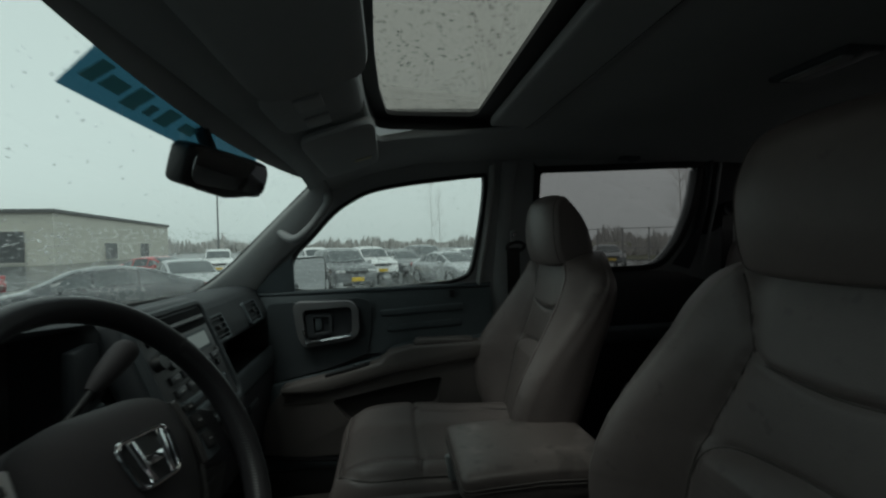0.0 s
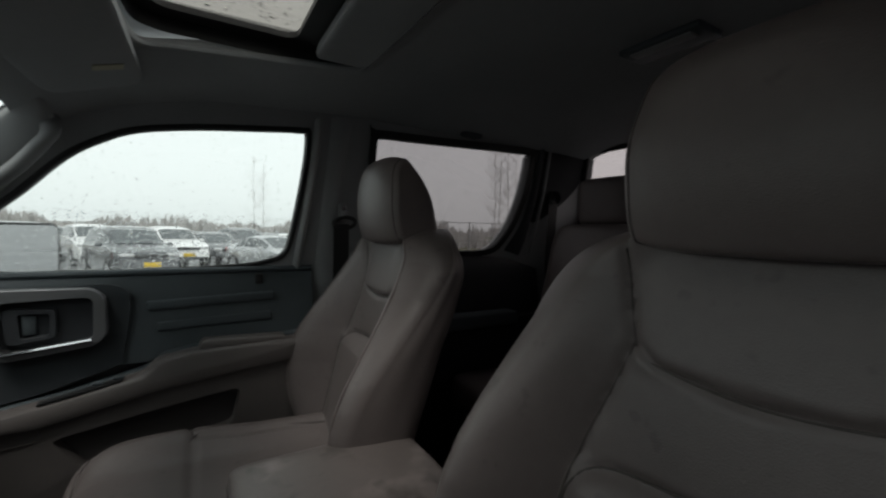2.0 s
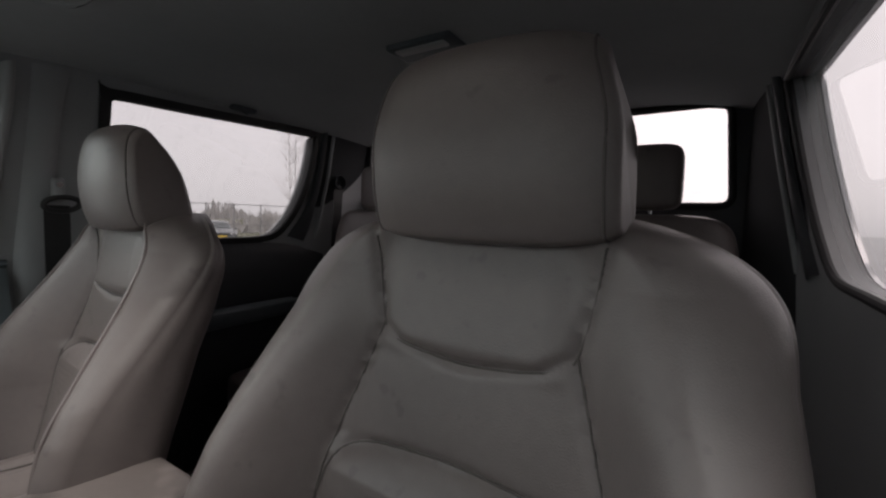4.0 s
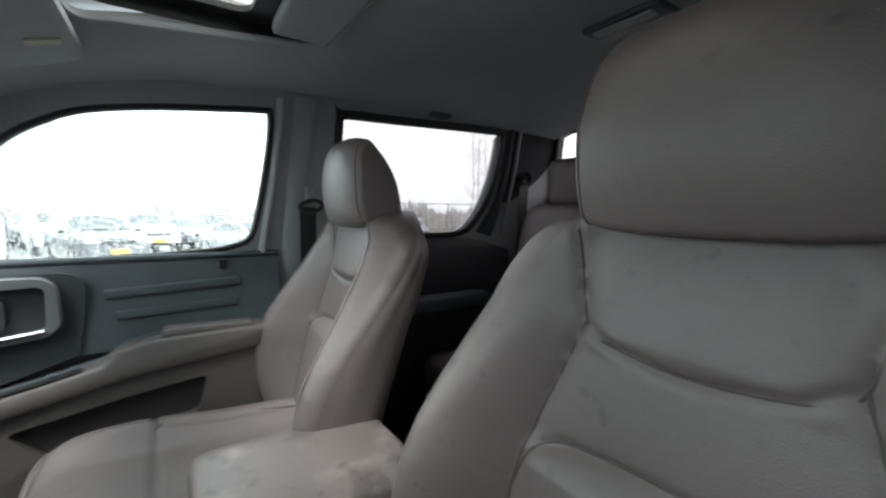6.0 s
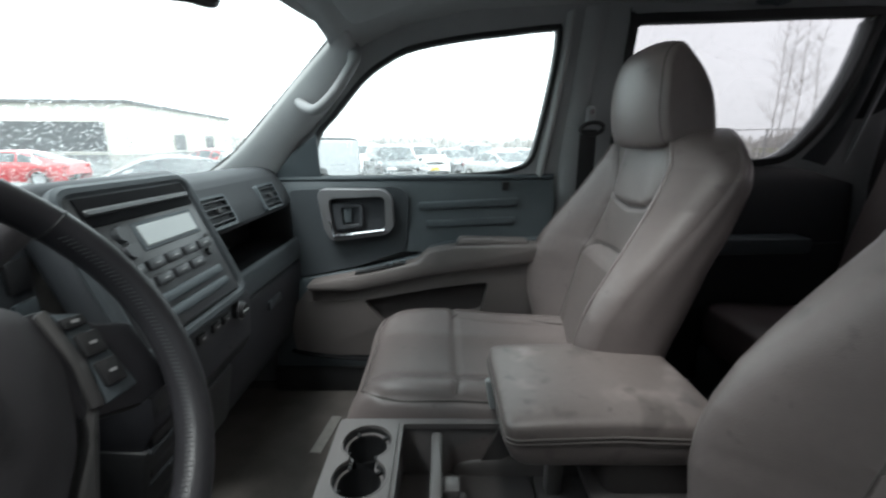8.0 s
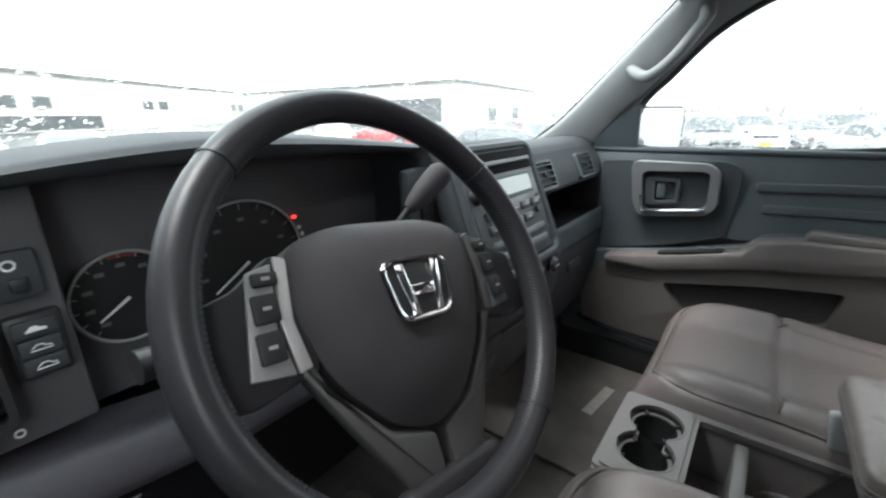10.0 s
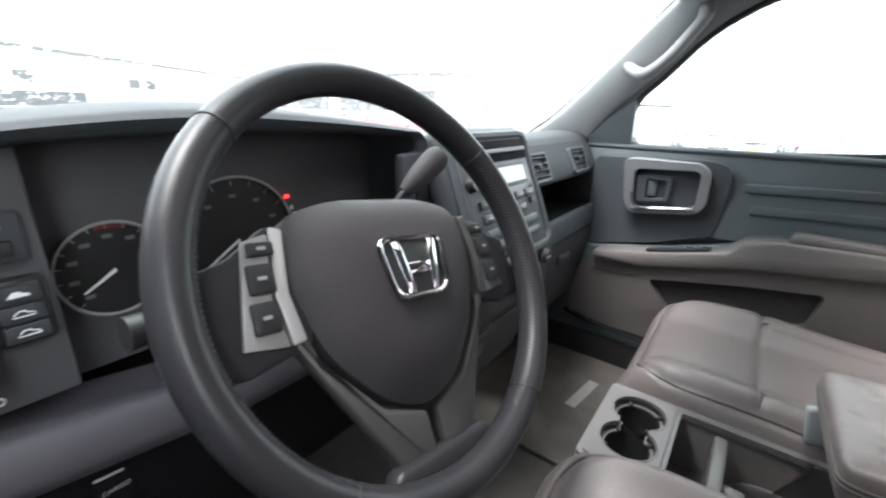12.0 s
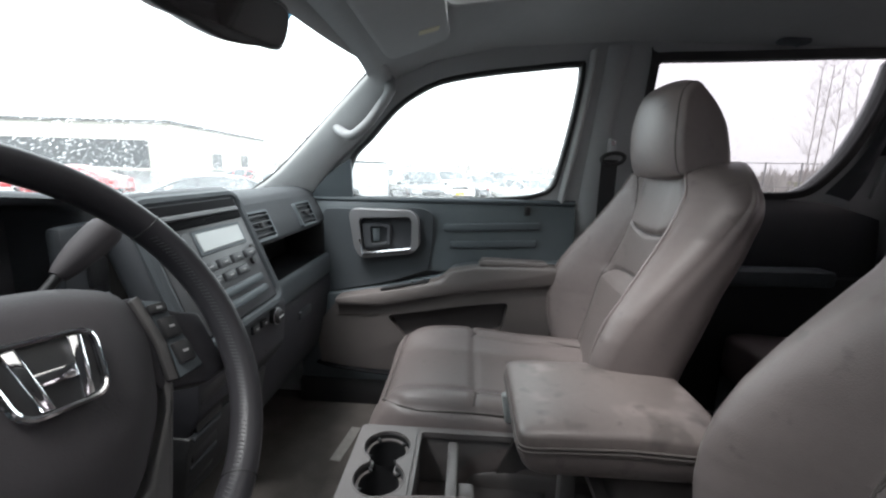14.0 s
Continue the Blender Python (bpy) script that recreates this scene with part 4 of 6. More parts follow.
bk = thing("seat_belt_buckle", (0.163, 0.07, 0.72), "pale grey seat belt buckle beside the passenger cushion", "belt buckle")
part("stalk", box((0.165, 0.06, 0.73), (0.010, 0.026, 0.12), 0.004), PLASTIC_BLACK, bk, "black stalk")
part("body", box((0.164, 0.074, 0.825), (0.016, 0.032, 0.065), 0.006, 3, Matrix.Rotation(radians(-10), 4, "X")), PLASTIC_GREY, bk, "pale grey buckle body")

# ---- floor mats ----
MAT_LABEL = material("mat_label", (0.2, 0.19, 0.18), 0.7, vary=0.2, scale=60)
fm = thing("floor_mat", (0.46, 0.55, FLOOR_Z), "dark grey carpet floor mat with sewn-on label", "floor mat", "floor mats")
part("pad", prism([(a, b, FLOOR_Z + 0.003) for a, b in rounded([(0.2, 0.30), (0.72, 0.30), (0.74, 0.88), (0.2, 0.88)], 0.05)], (0, 0, 0.012), 0.003), MAT_CARPET, fm)
part("label", box((0.5, 0.515, FLOOR_Z + 0.017), (0.16, 0.032, 0.003), 0.001, 1, Matrix.Rotation(radians(-8), 4, "Z")), MAT_LABEL, fm, "grey woven label")
fd = thing("floor_mat", (-0.4, 0.55, FLOOR_Z), "dark grey ribbed floor mat in the driver's footwell", "floor mat", "floor mats")
part("pad", prism([(a, b, FLOOR_Z + 0.003) for a, b in rounded([(-0.64, 0.25), (-0.14, 0.25), (-0.14, 0.88), (-0.64, 0.88)], 0.05)], (0, 0, 0.012), 0.003), MAT_CARPET, fd)

# ---- dashboard ----
dash = thing("dashboard", (0, 0.8, 0.6), "charcoal plastic dashboard with open shelf, vents and hooded gauges", "dashboard")


def extrude_x(profile, xs, mat, name, label="", shape=None):
    """A section in (y, z) drawn along x; shape(x, y, z) may bend it."""
    n = len(profile)

    def f(u, v):
        x = xs[0] + (xs[1] - xs[0]) * v
        y, z = profile[min(n - 1, round(u * (n - 1)))]
        return shape(x, y, z) if shape else (x, y, z)
    return part(name, grid(f, n - 1, 24), mat, dash, label)


def yz(pts, n=24):
    return [(p.y, p.z) for p in smooth_path([(0, a, b) for a, b in pts], n)]


# top shelf, passenger side
extrude_x(yz([(1.03, 1.165), (0.90, 1.205), (0.78, 1.222), (0.725, 1.215), (0.70, 1.196)], 20), (0.24, 0.80), PLASTIC_TOP, "top_right", "charcoal dashboard top")
part("top_deck", grid(lambda u, v: (-0.80 + 1.6 * v, 1.06 - 0.2 * u, 1.175 + 0.035 * u), 6, 20), PLASTIC_TOP, dash, "charcoal dashboard top")
extrude_x(yz([(0.700, 1.197), (0.672, 1.15), (0.66, 1.112), (0.664, 1.105)], 16), (0.25, 0.775), PLASTIC_TOP, "vent_band", "grey vent band")
# open shelf
part("shelf_back", box((0.52, 0.80, 1.05), (0.54, 0.01, 0.13), 0.002), PLASTIC_BLACK, dash, "black back of the shelf")
part("shelf_top", box((0.52, 0.735, 1.104), (0.54, 0.145, 0.008), 0.002), PLASTIC_BLACK, dash)
part("shelf_floor", box((0.52, 0.727, 0.990), (0.54, 0.150, 0.01), 0.003), DEEP, dash, "black shelf floor")
part("shelf_end", box((0.775, 0.74, 1.05), (0.03, 0.17, 0.13), 0.01), PLASTIC_BLACK, dash)
# lip and glove box
extrude_x(yz([(0.657, 0.975), (0.656, 0.994), (0.650, 1.002), (0.642, 1.000), (0.637, 0.988), (0.636, 0.962), (0.638, 0.937), (0.648, 0.930)], 24), (0.25, 0.79), DASH_MID, "shelf_lip", "charcoal padded lip")
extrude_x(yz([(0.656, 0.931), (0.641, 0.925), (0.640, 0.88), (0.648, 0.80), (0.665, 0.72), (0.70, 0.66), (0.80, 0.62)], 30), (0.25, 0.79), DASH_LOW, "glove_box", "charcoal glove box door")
part("glove_latch", box((0.525, 0.639, 0.872), (0.085, 0.012, 0.026), 0.005), SIDE_BLACK, dash, "black latch")


def vent(cx, cz, w, h, y, slats, parent, tilt=25, vertical=False, name="air_vent", mat=PLASTIC_DARK):
    """A recessed vent with a frame and turning slats."""
    m = Matrix.Translation((cx, y, cz)) @ Matrix.Rotation(radians(-tilt), 4, "X")
    v = part(name, plate(rounded([(-w / 2 - 0.006, -h / 2 - 0.006), (w / 2 + 0.006, -h / 2 - 0.006), (w / 2 + 0.006, h / 2 + 0.006), (-w / 2 - 0.006, h / 2 + 0.006)], 0.01), [rounded([(-w / 2, -h / 2), (w / 2, -h / 2), (w / 2, h / 2), (-w / 2, h / 2)], 0.006)],
                         lambda a, b, d: m @ Vector((a, d, b)), 0.02), mat, parent, "charcoal vent frame")
    bk = box((0, 0.022, 0), (w, 0.004, h), 0)
    bk.transform(m)
    part("vent_back", bk, PLASTIC_BLACK, v)
    for k in range(slats):
        f = (k + 0.5) / slats - 0.5
        b = box((f * w, 0.004, 0), (0.0058, 0.014, h), 0.002, 2) if vertical else box((0, 0.006, f * h), (w, 0.014, 0.0035), 0.001, 1)
        b.transform(m)
        part("slat", b, SIDE_BLACK, v)
    return v, m


for cx, w in ((0.345, 0.105), (0.628, 0.10)):
    v, m = vent(cx, 1.150, w, 0.062, 0.664, 4, dash, 24)
    b = box((0, -0.001, 0), (0.010, 0.010, 0.014), 0.003)
    b.transform(m)
    part("tab", b, PLASTIC_BLACK, v)

# centre stack
ST = Matrix.Translation((0.10, 0.672, 1.225)) @ Matrix.Rotation(radians(-22), 4, "X")


def st(bm):
    bm.transform(ST)
    return bm


stack = part("stack_body", st(box((0, 0.03, -0.108), (0.30, 0.06, 0.275), 0.02, 3)), SIDE_BLACK, dash, "charcoal centre stack")
RADIO_KEY = material("radio_key", (0.042, 0.044, 0.048), 0.4, vary=0.05)
radio = thing("car_radio", ST, "grey car radio with pale screen and rows of buttons", "radio")
part("face", st(box((0, -0.003, -0.111), (0.262, 0.012, 0.227), 0.012)), RADIO_FACE, radio)
part("rim", tube([ST @ Vector((x, -0.004, z)) for x, z in rounded([(-0.14, 0.006), (0.14, 0.006), (0.146, -0.236), (-0.146, -0.236)], 0.03, 5)], 0.010, 8, closed=True), DASH_MID, radio, "charcoal surround")
part("screen", st(box((0.03, -0.0105, -0.076), (0.135, 0.004, 0.034), 0.002, 1)), SCREEN, radio, "pale grey display")
part("screen_frame", st(box((0.03, -0.009, -0.076), (0.15, 0.004, 0.046), 0.002, 1)), PLASTIC_DARK, radio)
part("disc_slot", st(box((0.002, -0.0108, -0.026), (0.236, 0.004, 0.042), 0.004, 2)), DEEP, radio, "black disc slot recess")
part("slot_bar", st(box((0.002, -0.014, -0.027), (0.226, 0.006, 0.009), 0.002, 1)), RADIO_FACE, radio, "grey bar across the slot")
for k in range(2):
    part("knob", lathe([(0.0, 0.010), (0.011, 0.010), (0.0125, 0.0)], ST @ Matrix.Translation((-0.074, -0.009, -0.066 - 0.026 * k)) @ Matrix.Rotation(radians(90), 4, "X"), 20), RADIO_KEY, radio, "dark round knob")
for r in range(2):
    for c in range(4 if r else 5):
        part("button", st(box((-0.085 + 0.044 * c, -0.012, -0.120 - 0.026 * r), (0.036, 0.008, 0.017), 0.003, 2)), RADIO_KEY, radio)
        part("mark", st(box((-0.085 + 0.044 * c, -0.0165, -0.120 - 0.026 * r), (0.012, 0.001, 0.0022), 0)), DIM_MARK, radio, smooth=False)
for k in range(2):
    part("round_button", lathe([(0.0, 0.006), (0.006, 0.006), (0.007, 0.0)], ST @ Matrix.Translation((0.112, -0.009, -0.112 - 0.0 + 0.0 * k)) @ Matrix.Translation((-0.018 * k, 0, -0.026 if k else 0)) @ Matrix.Rotation(radians(90), 4, "X"), 16), PLASTIC_BLACK, radio)
for k in range(2):
    part("tape_slot", st(box((0, -0.012, -0.174 - 0.024 * k), (0.20, 0.008, 0.016), 0.004, 2)), PLASTIC_DARK, radio)
part("knob", lathe([(0.0, 0.016), (0.013, 0.016), (0.015, 0.0)], ST @ Matrix.Translation((-0.112, -0.008, -0.080)) @ Matrix.Rotation(radians(90), 4, "X"), 24), PLASTIC_BLACK, radio, "black knob")
climate = thing("climate_panel", (0.1, 0.6, 0.9), "charcoal heater panel with round black knob", "control panel")
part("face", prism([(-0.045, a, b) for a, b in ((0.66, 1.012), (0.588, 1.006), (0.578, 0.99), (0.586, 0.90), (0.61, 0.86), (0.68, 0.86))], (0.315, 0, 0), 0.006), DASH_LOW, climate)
kn = Matrix.Translation((0.205, 0.582, 0.980)) @ Matrix.Rotation(radians(90), 4, "X")
knob = part("knob", lathe([(0.0, 0.020), (0.012, 0.021), (0.014, 0.018), (0.0165, 0.016), (0.018, 0.0)], kn, 28), PLASTIC_BLACK, climate, "black round knob")
part("knob_ring", tube([kn @ Vector((0.0175 * math.cos(k * math.tau / 28), 0.0175 * math.sin(k * math.tau / 28), 0.013)) for k in range(28)], 0.0012, 6, closed=True), SILVER, knob, "thin silver ring")
part("pointer", tube([kn @ Vector((-0.010, 0.0, 0.021)), kn @ Vector((0.010, 0.0, 0.021))], 0.0018, 8), PLASTIC_GREY, knob, "bright pointer bar")
for x in (0.16, 0.125, 0.08, 0.04):
    key = part("button", box((x, 0.578, 0.982), (0.026, 0.010, 0.016), 0.003), PLASTIC_BLACK, climate)
    part("mark", box((x, 0.5725, 0.982), (0.008, 0.001, 0.003), 0), DIM_MARK, key, smooth=False)
for k, z in enumerate((0.935, 0.885, 0.83, 0.78)):
    part("switch", box((-0.005, 0.592 + 0.012 * k, z), (0.07, 0.02, 0.03), 0.004), PLASTIC_BLACK, climate, "black switch")
    part("bar", box((-0.005, 0.596 + 0.012 * k, z - 0.025), (0.075, 0.02, 0.012), 0.004), PLASTIC_TOP, climate, "grey bar between the switches")
part("lower_face", prism([(-0.05, a, b) for a, b in ((0.68, 0.87), (0.60, 0.865), (0.625, 0.74), (0.70, 0.70))], (0.26, 0, 0), 0.008), PLASTIC_BLACK, climate, "black lower panel")
part("socket", lathe([(0.0, 0.004), (0.014, 0.004), (0.018, 0.0)], Matrix.Translation((0.185, 0.588, 0.925)) @ Matrix.Rotation(radians(90), 4, "X"), 24), PLASTIC_BLACK, climate, "black power socket")

# driver's side: hooded gauge cowl
COWL = [(-0.712, 1.0), (-0.706, 1.10), (-0.700, 1.185), (-0.682, 1.226), (-0.635, 1.250), (-0.52, 1.267), (-0.40, 1.274), (-0.26, 1.266), (-0.10, 1.249), (-0.055, 1.240), (-0.045, 1.20), (-0.045, 1.02)]
cow = smooth_path([(a, 0, b) for a, b in COWL], 60)


def cowl(u, v):
    p = cow[round(u * 60)]
    inset = [(0.0, 0.0, 0.90), (0.15, -0.006, 0.80), (0.25, -0.005, 0.745), (0.35, -0.002, 0.72), (0.45, 0.001, 0.707), (0.6, 0.008, 0.70), (0.7, 0.02, 0.708), (0.75, 0.025, 0.715), (1.0, 0.030, 0.82)]
    t = lerp_table([(a, b) for a, b, c in inset], v)
    y = lerp_table([(a, c) for a, b, c in inset], v)
    c = Vector((-0.39, 0, 1.10))
    d = (c - p)
    d.normalize()
    return Vector((p.x, y, p.z - (0.02 if v == 0 else 0))) + Vector((d.x, 0, d.z)) * t


part("gauge_cowl", grid(cowl, 60, 20), PLASTIC_TOP, dash, "charcoal gauge cowl")
part("gauge_backing", box((-0.39, 0.825, 1.11), (0.66, 0.01, 0.27), 0.002), GLARE_GREY, dash, "gauge backing, greyed to carry glare")
part("dash_side", box((-0.725, 0.80, 1.09), (0.075, 0.12, 0.25), 0.012, 3), DASH_LOW, dash, "dark end of the dashboard")
# lower driver panel
def fall(x, y, z):
    return (x, y, z - 0.16 * max(0.0, min(0.26, x + 0.69)))


extrude_x(yz([(0.80, 1.0), (0.745, 1.003), (0.71, 1.018), (0.69, 1.020), (0.675, 1.006), (0.668, 0.985), (0.672, 0.972)], 24), (-0.76, -0.045), BAND, "lower_band", "charcoal band under the gauges", fall)
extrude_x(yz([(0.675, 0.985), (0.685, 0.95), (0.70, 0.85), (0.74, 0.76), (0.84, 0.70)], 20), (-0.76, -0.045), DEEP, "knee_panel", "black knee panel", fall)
kd = Matrix.Translation((-0.632, 0.686, 0.918)) @ Matrix.Rotation(radians(80), 4, "X")
knob = part("adjuster_knob", lathe([(0.0, 0.012), (0.012, 0.013), (0.022, 0.010), (0.026, 0.002), (0.031, 0.006), (0.034, 0.0)], kd, 32), PLASTIC_BLACK, dash, "black mirror adjuster knob")
part("knob_ring", tube([kd @ Vector((0.031 * math.cos(k * math.tau / 32), 0.031 * math.sin(k * math.tau / 32), 0.005)) for k in range(32)], 0.0007, 6, closed=True), SILVER, knob, "thin bright ring")
part("mark", box((0, 0, 0), (0.009, 0.006, 0.0012), 0, 1, kd @ Matrix.Translation((0.002, -0.003, 0.0128))), DIM_MARK, knob, "pale mirror mark", smooth=False)
part("button", box((-0.556, 0.688, 0.917), (0.038, 0.008, 0.05), 0.004), DEEP, dash, "black cargo lamp button")
part("button_bar", box((-0.560, 0.683, 0.933), (0.024, 0.002, 0.0018), 0.0, 1, Matrix.Rotation(radians(6), 4, "Y")), DIM_MARK, dash)


def lettering(text, size, m, mat, parent, name="lettering"):
    """Raised letters in the built-in font."""
    cu = bpy.data.curves.new(name, "FONT")
    cu.body, cu.size, cu.extrude, cu.align_x, cu.align_y = text, size, 0.0002, "CENTER", "CENTER"
    tmp = bpy.data.objects.new("tmp", cu)
    me = bpy.data.meshes.new_from_object(tmp)
    bpy.data.objects.remove(tmp)
    bm = bmesh.new()
    bm.from_mesh(me)
    bpy.data.meshes.remove(me)
    bm.transform(m)
    return part(name, bm, mat, parent, smooth=False)


lettering("CARGO", 0.0068, Matrix.Translation((-0.557, 0.6832, 0.914)) @ Matrix.Rotation(radians(90), 4, "X"), DIM_MARK, dash)
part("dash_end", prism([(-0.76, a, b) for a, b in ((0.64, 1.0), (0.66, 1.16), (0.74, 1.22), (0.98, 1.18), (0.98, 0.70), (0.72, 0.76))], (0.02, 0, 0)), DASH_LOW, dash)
# left vent panel with its switches
part("vent_panel", box((-0.645, 0.757, 1.125), (0.19, 0.03, 0.24), 0.004), GLARE_GREY, dash, "vent panel, greyed to carry glare")
v, m = vent(-0.638, 1.120, 0.054, 0.138, 0.716, 3, dash, 6, vertical=True, mat=PLASTIC_BLACK)
for k in range(9):
    b = box((0, 0.014, (k + 0.5) / 9 * 0.138 - 0.069), (0.052, 0.006, 0.003), 0)
    b.transform(m)
    part("slat", b, PLASTIC_BLACK, v)
b = box((0, -0.003, -0.006), (0.008, 0.012, 0.032), 0.002)
b.transform(m)
part("tab", b, SILVER, v, "grey vent tab")
part("thumb_wheel", box((-0.640, 0.737, 1.021), (0.036, 0.010, 0.010), 0.002), PLASTIC_BLACK, dash, "ribbed vent thumb wheel")
part("dot", lathe([(0.0, 0.001), (0.0042, 0.001), (0.0042, 0.0)], Matrix.Translation((-0.670, 0.7395, 1.017)) @ Matrix.Rotation(radians(90), 4, "X"), 16), WHITE_MARK, dash)
part("ring_mark", tube([(-0.608 + 0.0034 * math.cos(k * math.tau / 16), 0.740, 1.020 + 0.0034 * math.sin(k * math.tau / 16)) for k in range(16)], 0.001, 5, closed=True), WHITE_MARK, dash)
sw = part("dimmer_switch", box((-0.579, 0.736, 1.168), (0.036, 0.012, 0.044), 0.004), SIDE_BLACK, dash, "charcoal dimmer switch")
part("button", box((-0.577, 0.729, 1.160), (0.013, 0.006, 0.013), 0.002), PLASTIC_BLACK, sw)
part("mark", tube([(-0.580 + 0.0042 * math.cos(k * math.tau / 16), 0.7295, 1.178 + 0.0042 * math.sin(k * math.tau / 16)) for k in range(16)], 0.0011, 5, closed=True), WHITE_MARK, sw)
sw = part("roof_switch", box((-0.577, 0.735, 1.102), (0.040, 0.014, 0.062), 0.005), PLASTIC_BLACK, dash, "black sunroof and window switch block")
for k in range(3):
    z = 1.120 - 0.018 * k
    part("button", box((-0.577, 0.727, z), (0.030, 0.006, 0.0165), 0.002), SIDE_BLACK, sw)
    outline = [(-0.577 + a, 0.7236, z + b) for a, b in ((-0.0075, -0.002), (0.0075, -0.002), (0.0065, 0.0005), (0.003, 0.001), (0.001, 0.003), (-0.003, 0.003), (-0.0055, 0.0008))]
    part("mark", prism(outline, (0, -0.0006, 0)) if k == 0 else tube(outline, 0.00055, 4, closed=True, up=(0, 1, 0)), WHITE_MARK, sw, "pale car-shaped mark", smooth=False)

# gauges
FIGURE = material("dim_figure", (0.14, 0.14, 0.145), 0.6)
RED_MARK = material("dull_red_marking", (0.2, 0.03, 0.03), 0.6)
for gx, gz, gr, name in ((-0.486, 1.095, 0.055, "gauge"), (-0.339, 1.096, 0.088, "gauge")):
    g = thing(name, (gx, 0.80, gz), "round black gauge with grey ring and white needle", "gauge", "gauges")
    part("dial", lathe([(0.0, 0.0), (gr, 0.0), (gr, -0.01)], Matrix.Translation((gx, 0.815, gz)) @ Matrix.Rotation(radians(90), 4, "X"), 40), PLASTIC_BLACK, g)
    part("ring", tube([(gx + gr * math.cos(a), 0.81, gz + gr * math.sin(a)) for a in (k * math.tau / 48 for k in range(48))], 0.002, 8, closed=True, up=(0, 1, 0)), DIM_MARK, g, "grey ring")
    for k in range(15):
        a = radians(225 - k * 270 / 14)
        part("tick", tube([(gx + gr * 0.86 * math.cos(a), 0.812, gz + gr * 0.86 * math.sin(a)), (gx + gr * 0.95 * math.cos(a), 0.812, gz + gr * 0.95 * math.sin(a))], 0.0006, 4), DIM_MARK, g)
    a = radians(212)
    part("needle", tube([(gx, 0.806, gz), (gx + gr * 0.7 * math.cos(a), 0.806, gz + gr * 0.7 * math.sin(a))], [0.0022, 0.0012], 6), WHITE_MARK, g, "white needle")
    for k in range(9):
        a = radians(225 - k * 270 / 8)
        part("figure_bar", box((gx + gr * 0.70 * math.cos(a), 0.8125, gz + gr * 0.70 * math.sin(a)), (0.009, 0.001, 0.0045), 0), FIGURE, g, smooth=False)
    for k in range(7):
        a = radians(100 - k * 5)
        if gr < 0.06:
            part("red_mark", box((gx + gr * 0.90 * math.cos(a), 0.8125, gz + gr * 0.90 * math.sin(a)), (0.0035, 0.001, 0.004), 0), RED_MARK, g, "dull red zone mark", smooth=False)

side_pl = part("side_panel", box((-0.085, 0.705, 1.125), (0.085, 0.02, 0.17), 0.008, 2, Matrix.Rotation(radians(10), 4, "Z")), SIDE_BLACK, dash, "charcoal panel beside the gauges")
part("blank_switch", box((-0.072, 0.693, 1.085), (0.036, 0.008, 0.045), 0.004, 2, Matrix.Rotation(radians(10), 4, "Z")), PLASTIC_DARK, side_pl)
part("blank_switch", box((-0.072, 0.693, 1.14), (0.036, 0.008, 0.04), 0.004, 2, Matrix.Rotation(radians(10), 4, "Z")), PLASTIC_BLACK, side_pl)
RED = bpy.data.materials.new("red_warning_lamp")
RED.use_nodes = True
_p = RED.node_tree.nodes["Principled BSDF"]
_p.inputs["Base Color"].default_value = (0.5, 0.01, 0.01, 1)
_p.inputs["Emission Color"].default_value = (1.0, 0.03, 0.03, 1)
_p.inputs["Emission Strength"].default_value = 0.35
gi = thing("gear_indicator", (-0.256, 0.805, 1.13), "column of gear marks with a red warning lamp", "indicator")
part("warning_lamp", box((-0.258, 0.808, 1.146), (0.007, 0.004, 0.005), 0.001, 1), RED, gi, "lit red warning lamp")
for k in range(5):
    part("mark", box((-0.251 + 0.004 * k, 0.808, 1.128 - 0.0115 * k), (0.005, 0.002, 0.006), 0), WHITE_MARK, gi, smooth=False)
# ---- steering wheel ----
WM = Matrix.Translation((-0.367, 0.466, 1.149)) @ Matrix.Rotation(radians(-3.2), 4, "Z") @ Matrix.Rotation(radians(90 - 30.5), 4, "X") @ Matrix.Rotation(radians(-8), 4, "Z")
wheel = thing("steering_wheel", WM, "black leather steering wheel with grey spokes, chrome badge", "steering wheel")
RM = 0.1788


part("rim", tube([(RM * math.cos(k * math.tau / 72), RM * math.sin(k * math.tau / 72), 0) for k in range(72)], 0.0138, 18, closed=True, flat=1.22), WHEEL_LEATHER, wheel, "black leather rim", local=True)
for a in (40, 140, 306, 234):
    part("rim_seam", tube([Matrix.Rotation(radians(a), 4, "Z") @ Vector((RM + 0.0139 * math.cos(k * math.tau / 20), 0, 0.0170 * math.sin(k * math.tau / 20))) for k in range(20)], 0.0009, 6, closed=True, up=(0, 1, 0)), RUBBER, wheel, "dark seam across the leather", local=True)
for a0, a1 in ((-62, 38), (142, 242)):
    bms = []
    n = int((a1 - a0) / 1.35)
    for k in range(n):
        a = radians(a0 + (a1 - a0) * k / n)
        m = Matrix.Rotation(a, 4, "Z")
        bms.append(tube([m @ Vector((RM - 0.0112, -0.0016, 0.0104)), m @ Vector((RM - 0.0136, 0.0014, 0.0048))], 0.0006, 4))
    part("stitching", join(*bms), STITCH, wheel, "grey hand stitching", local=True)
PADO = rounded([(-0.098, 0.058), (-0.05, 0.071), (0.05, 0.071), (0.098, 0.058), (0.105, 0.01), (0.082, -0.055), (0.04, -0.103), (0.0, -0.118), (-0.04, -0.103), (-0.082, -0.055), (-0.105, 0.01)], 0.02, 4)


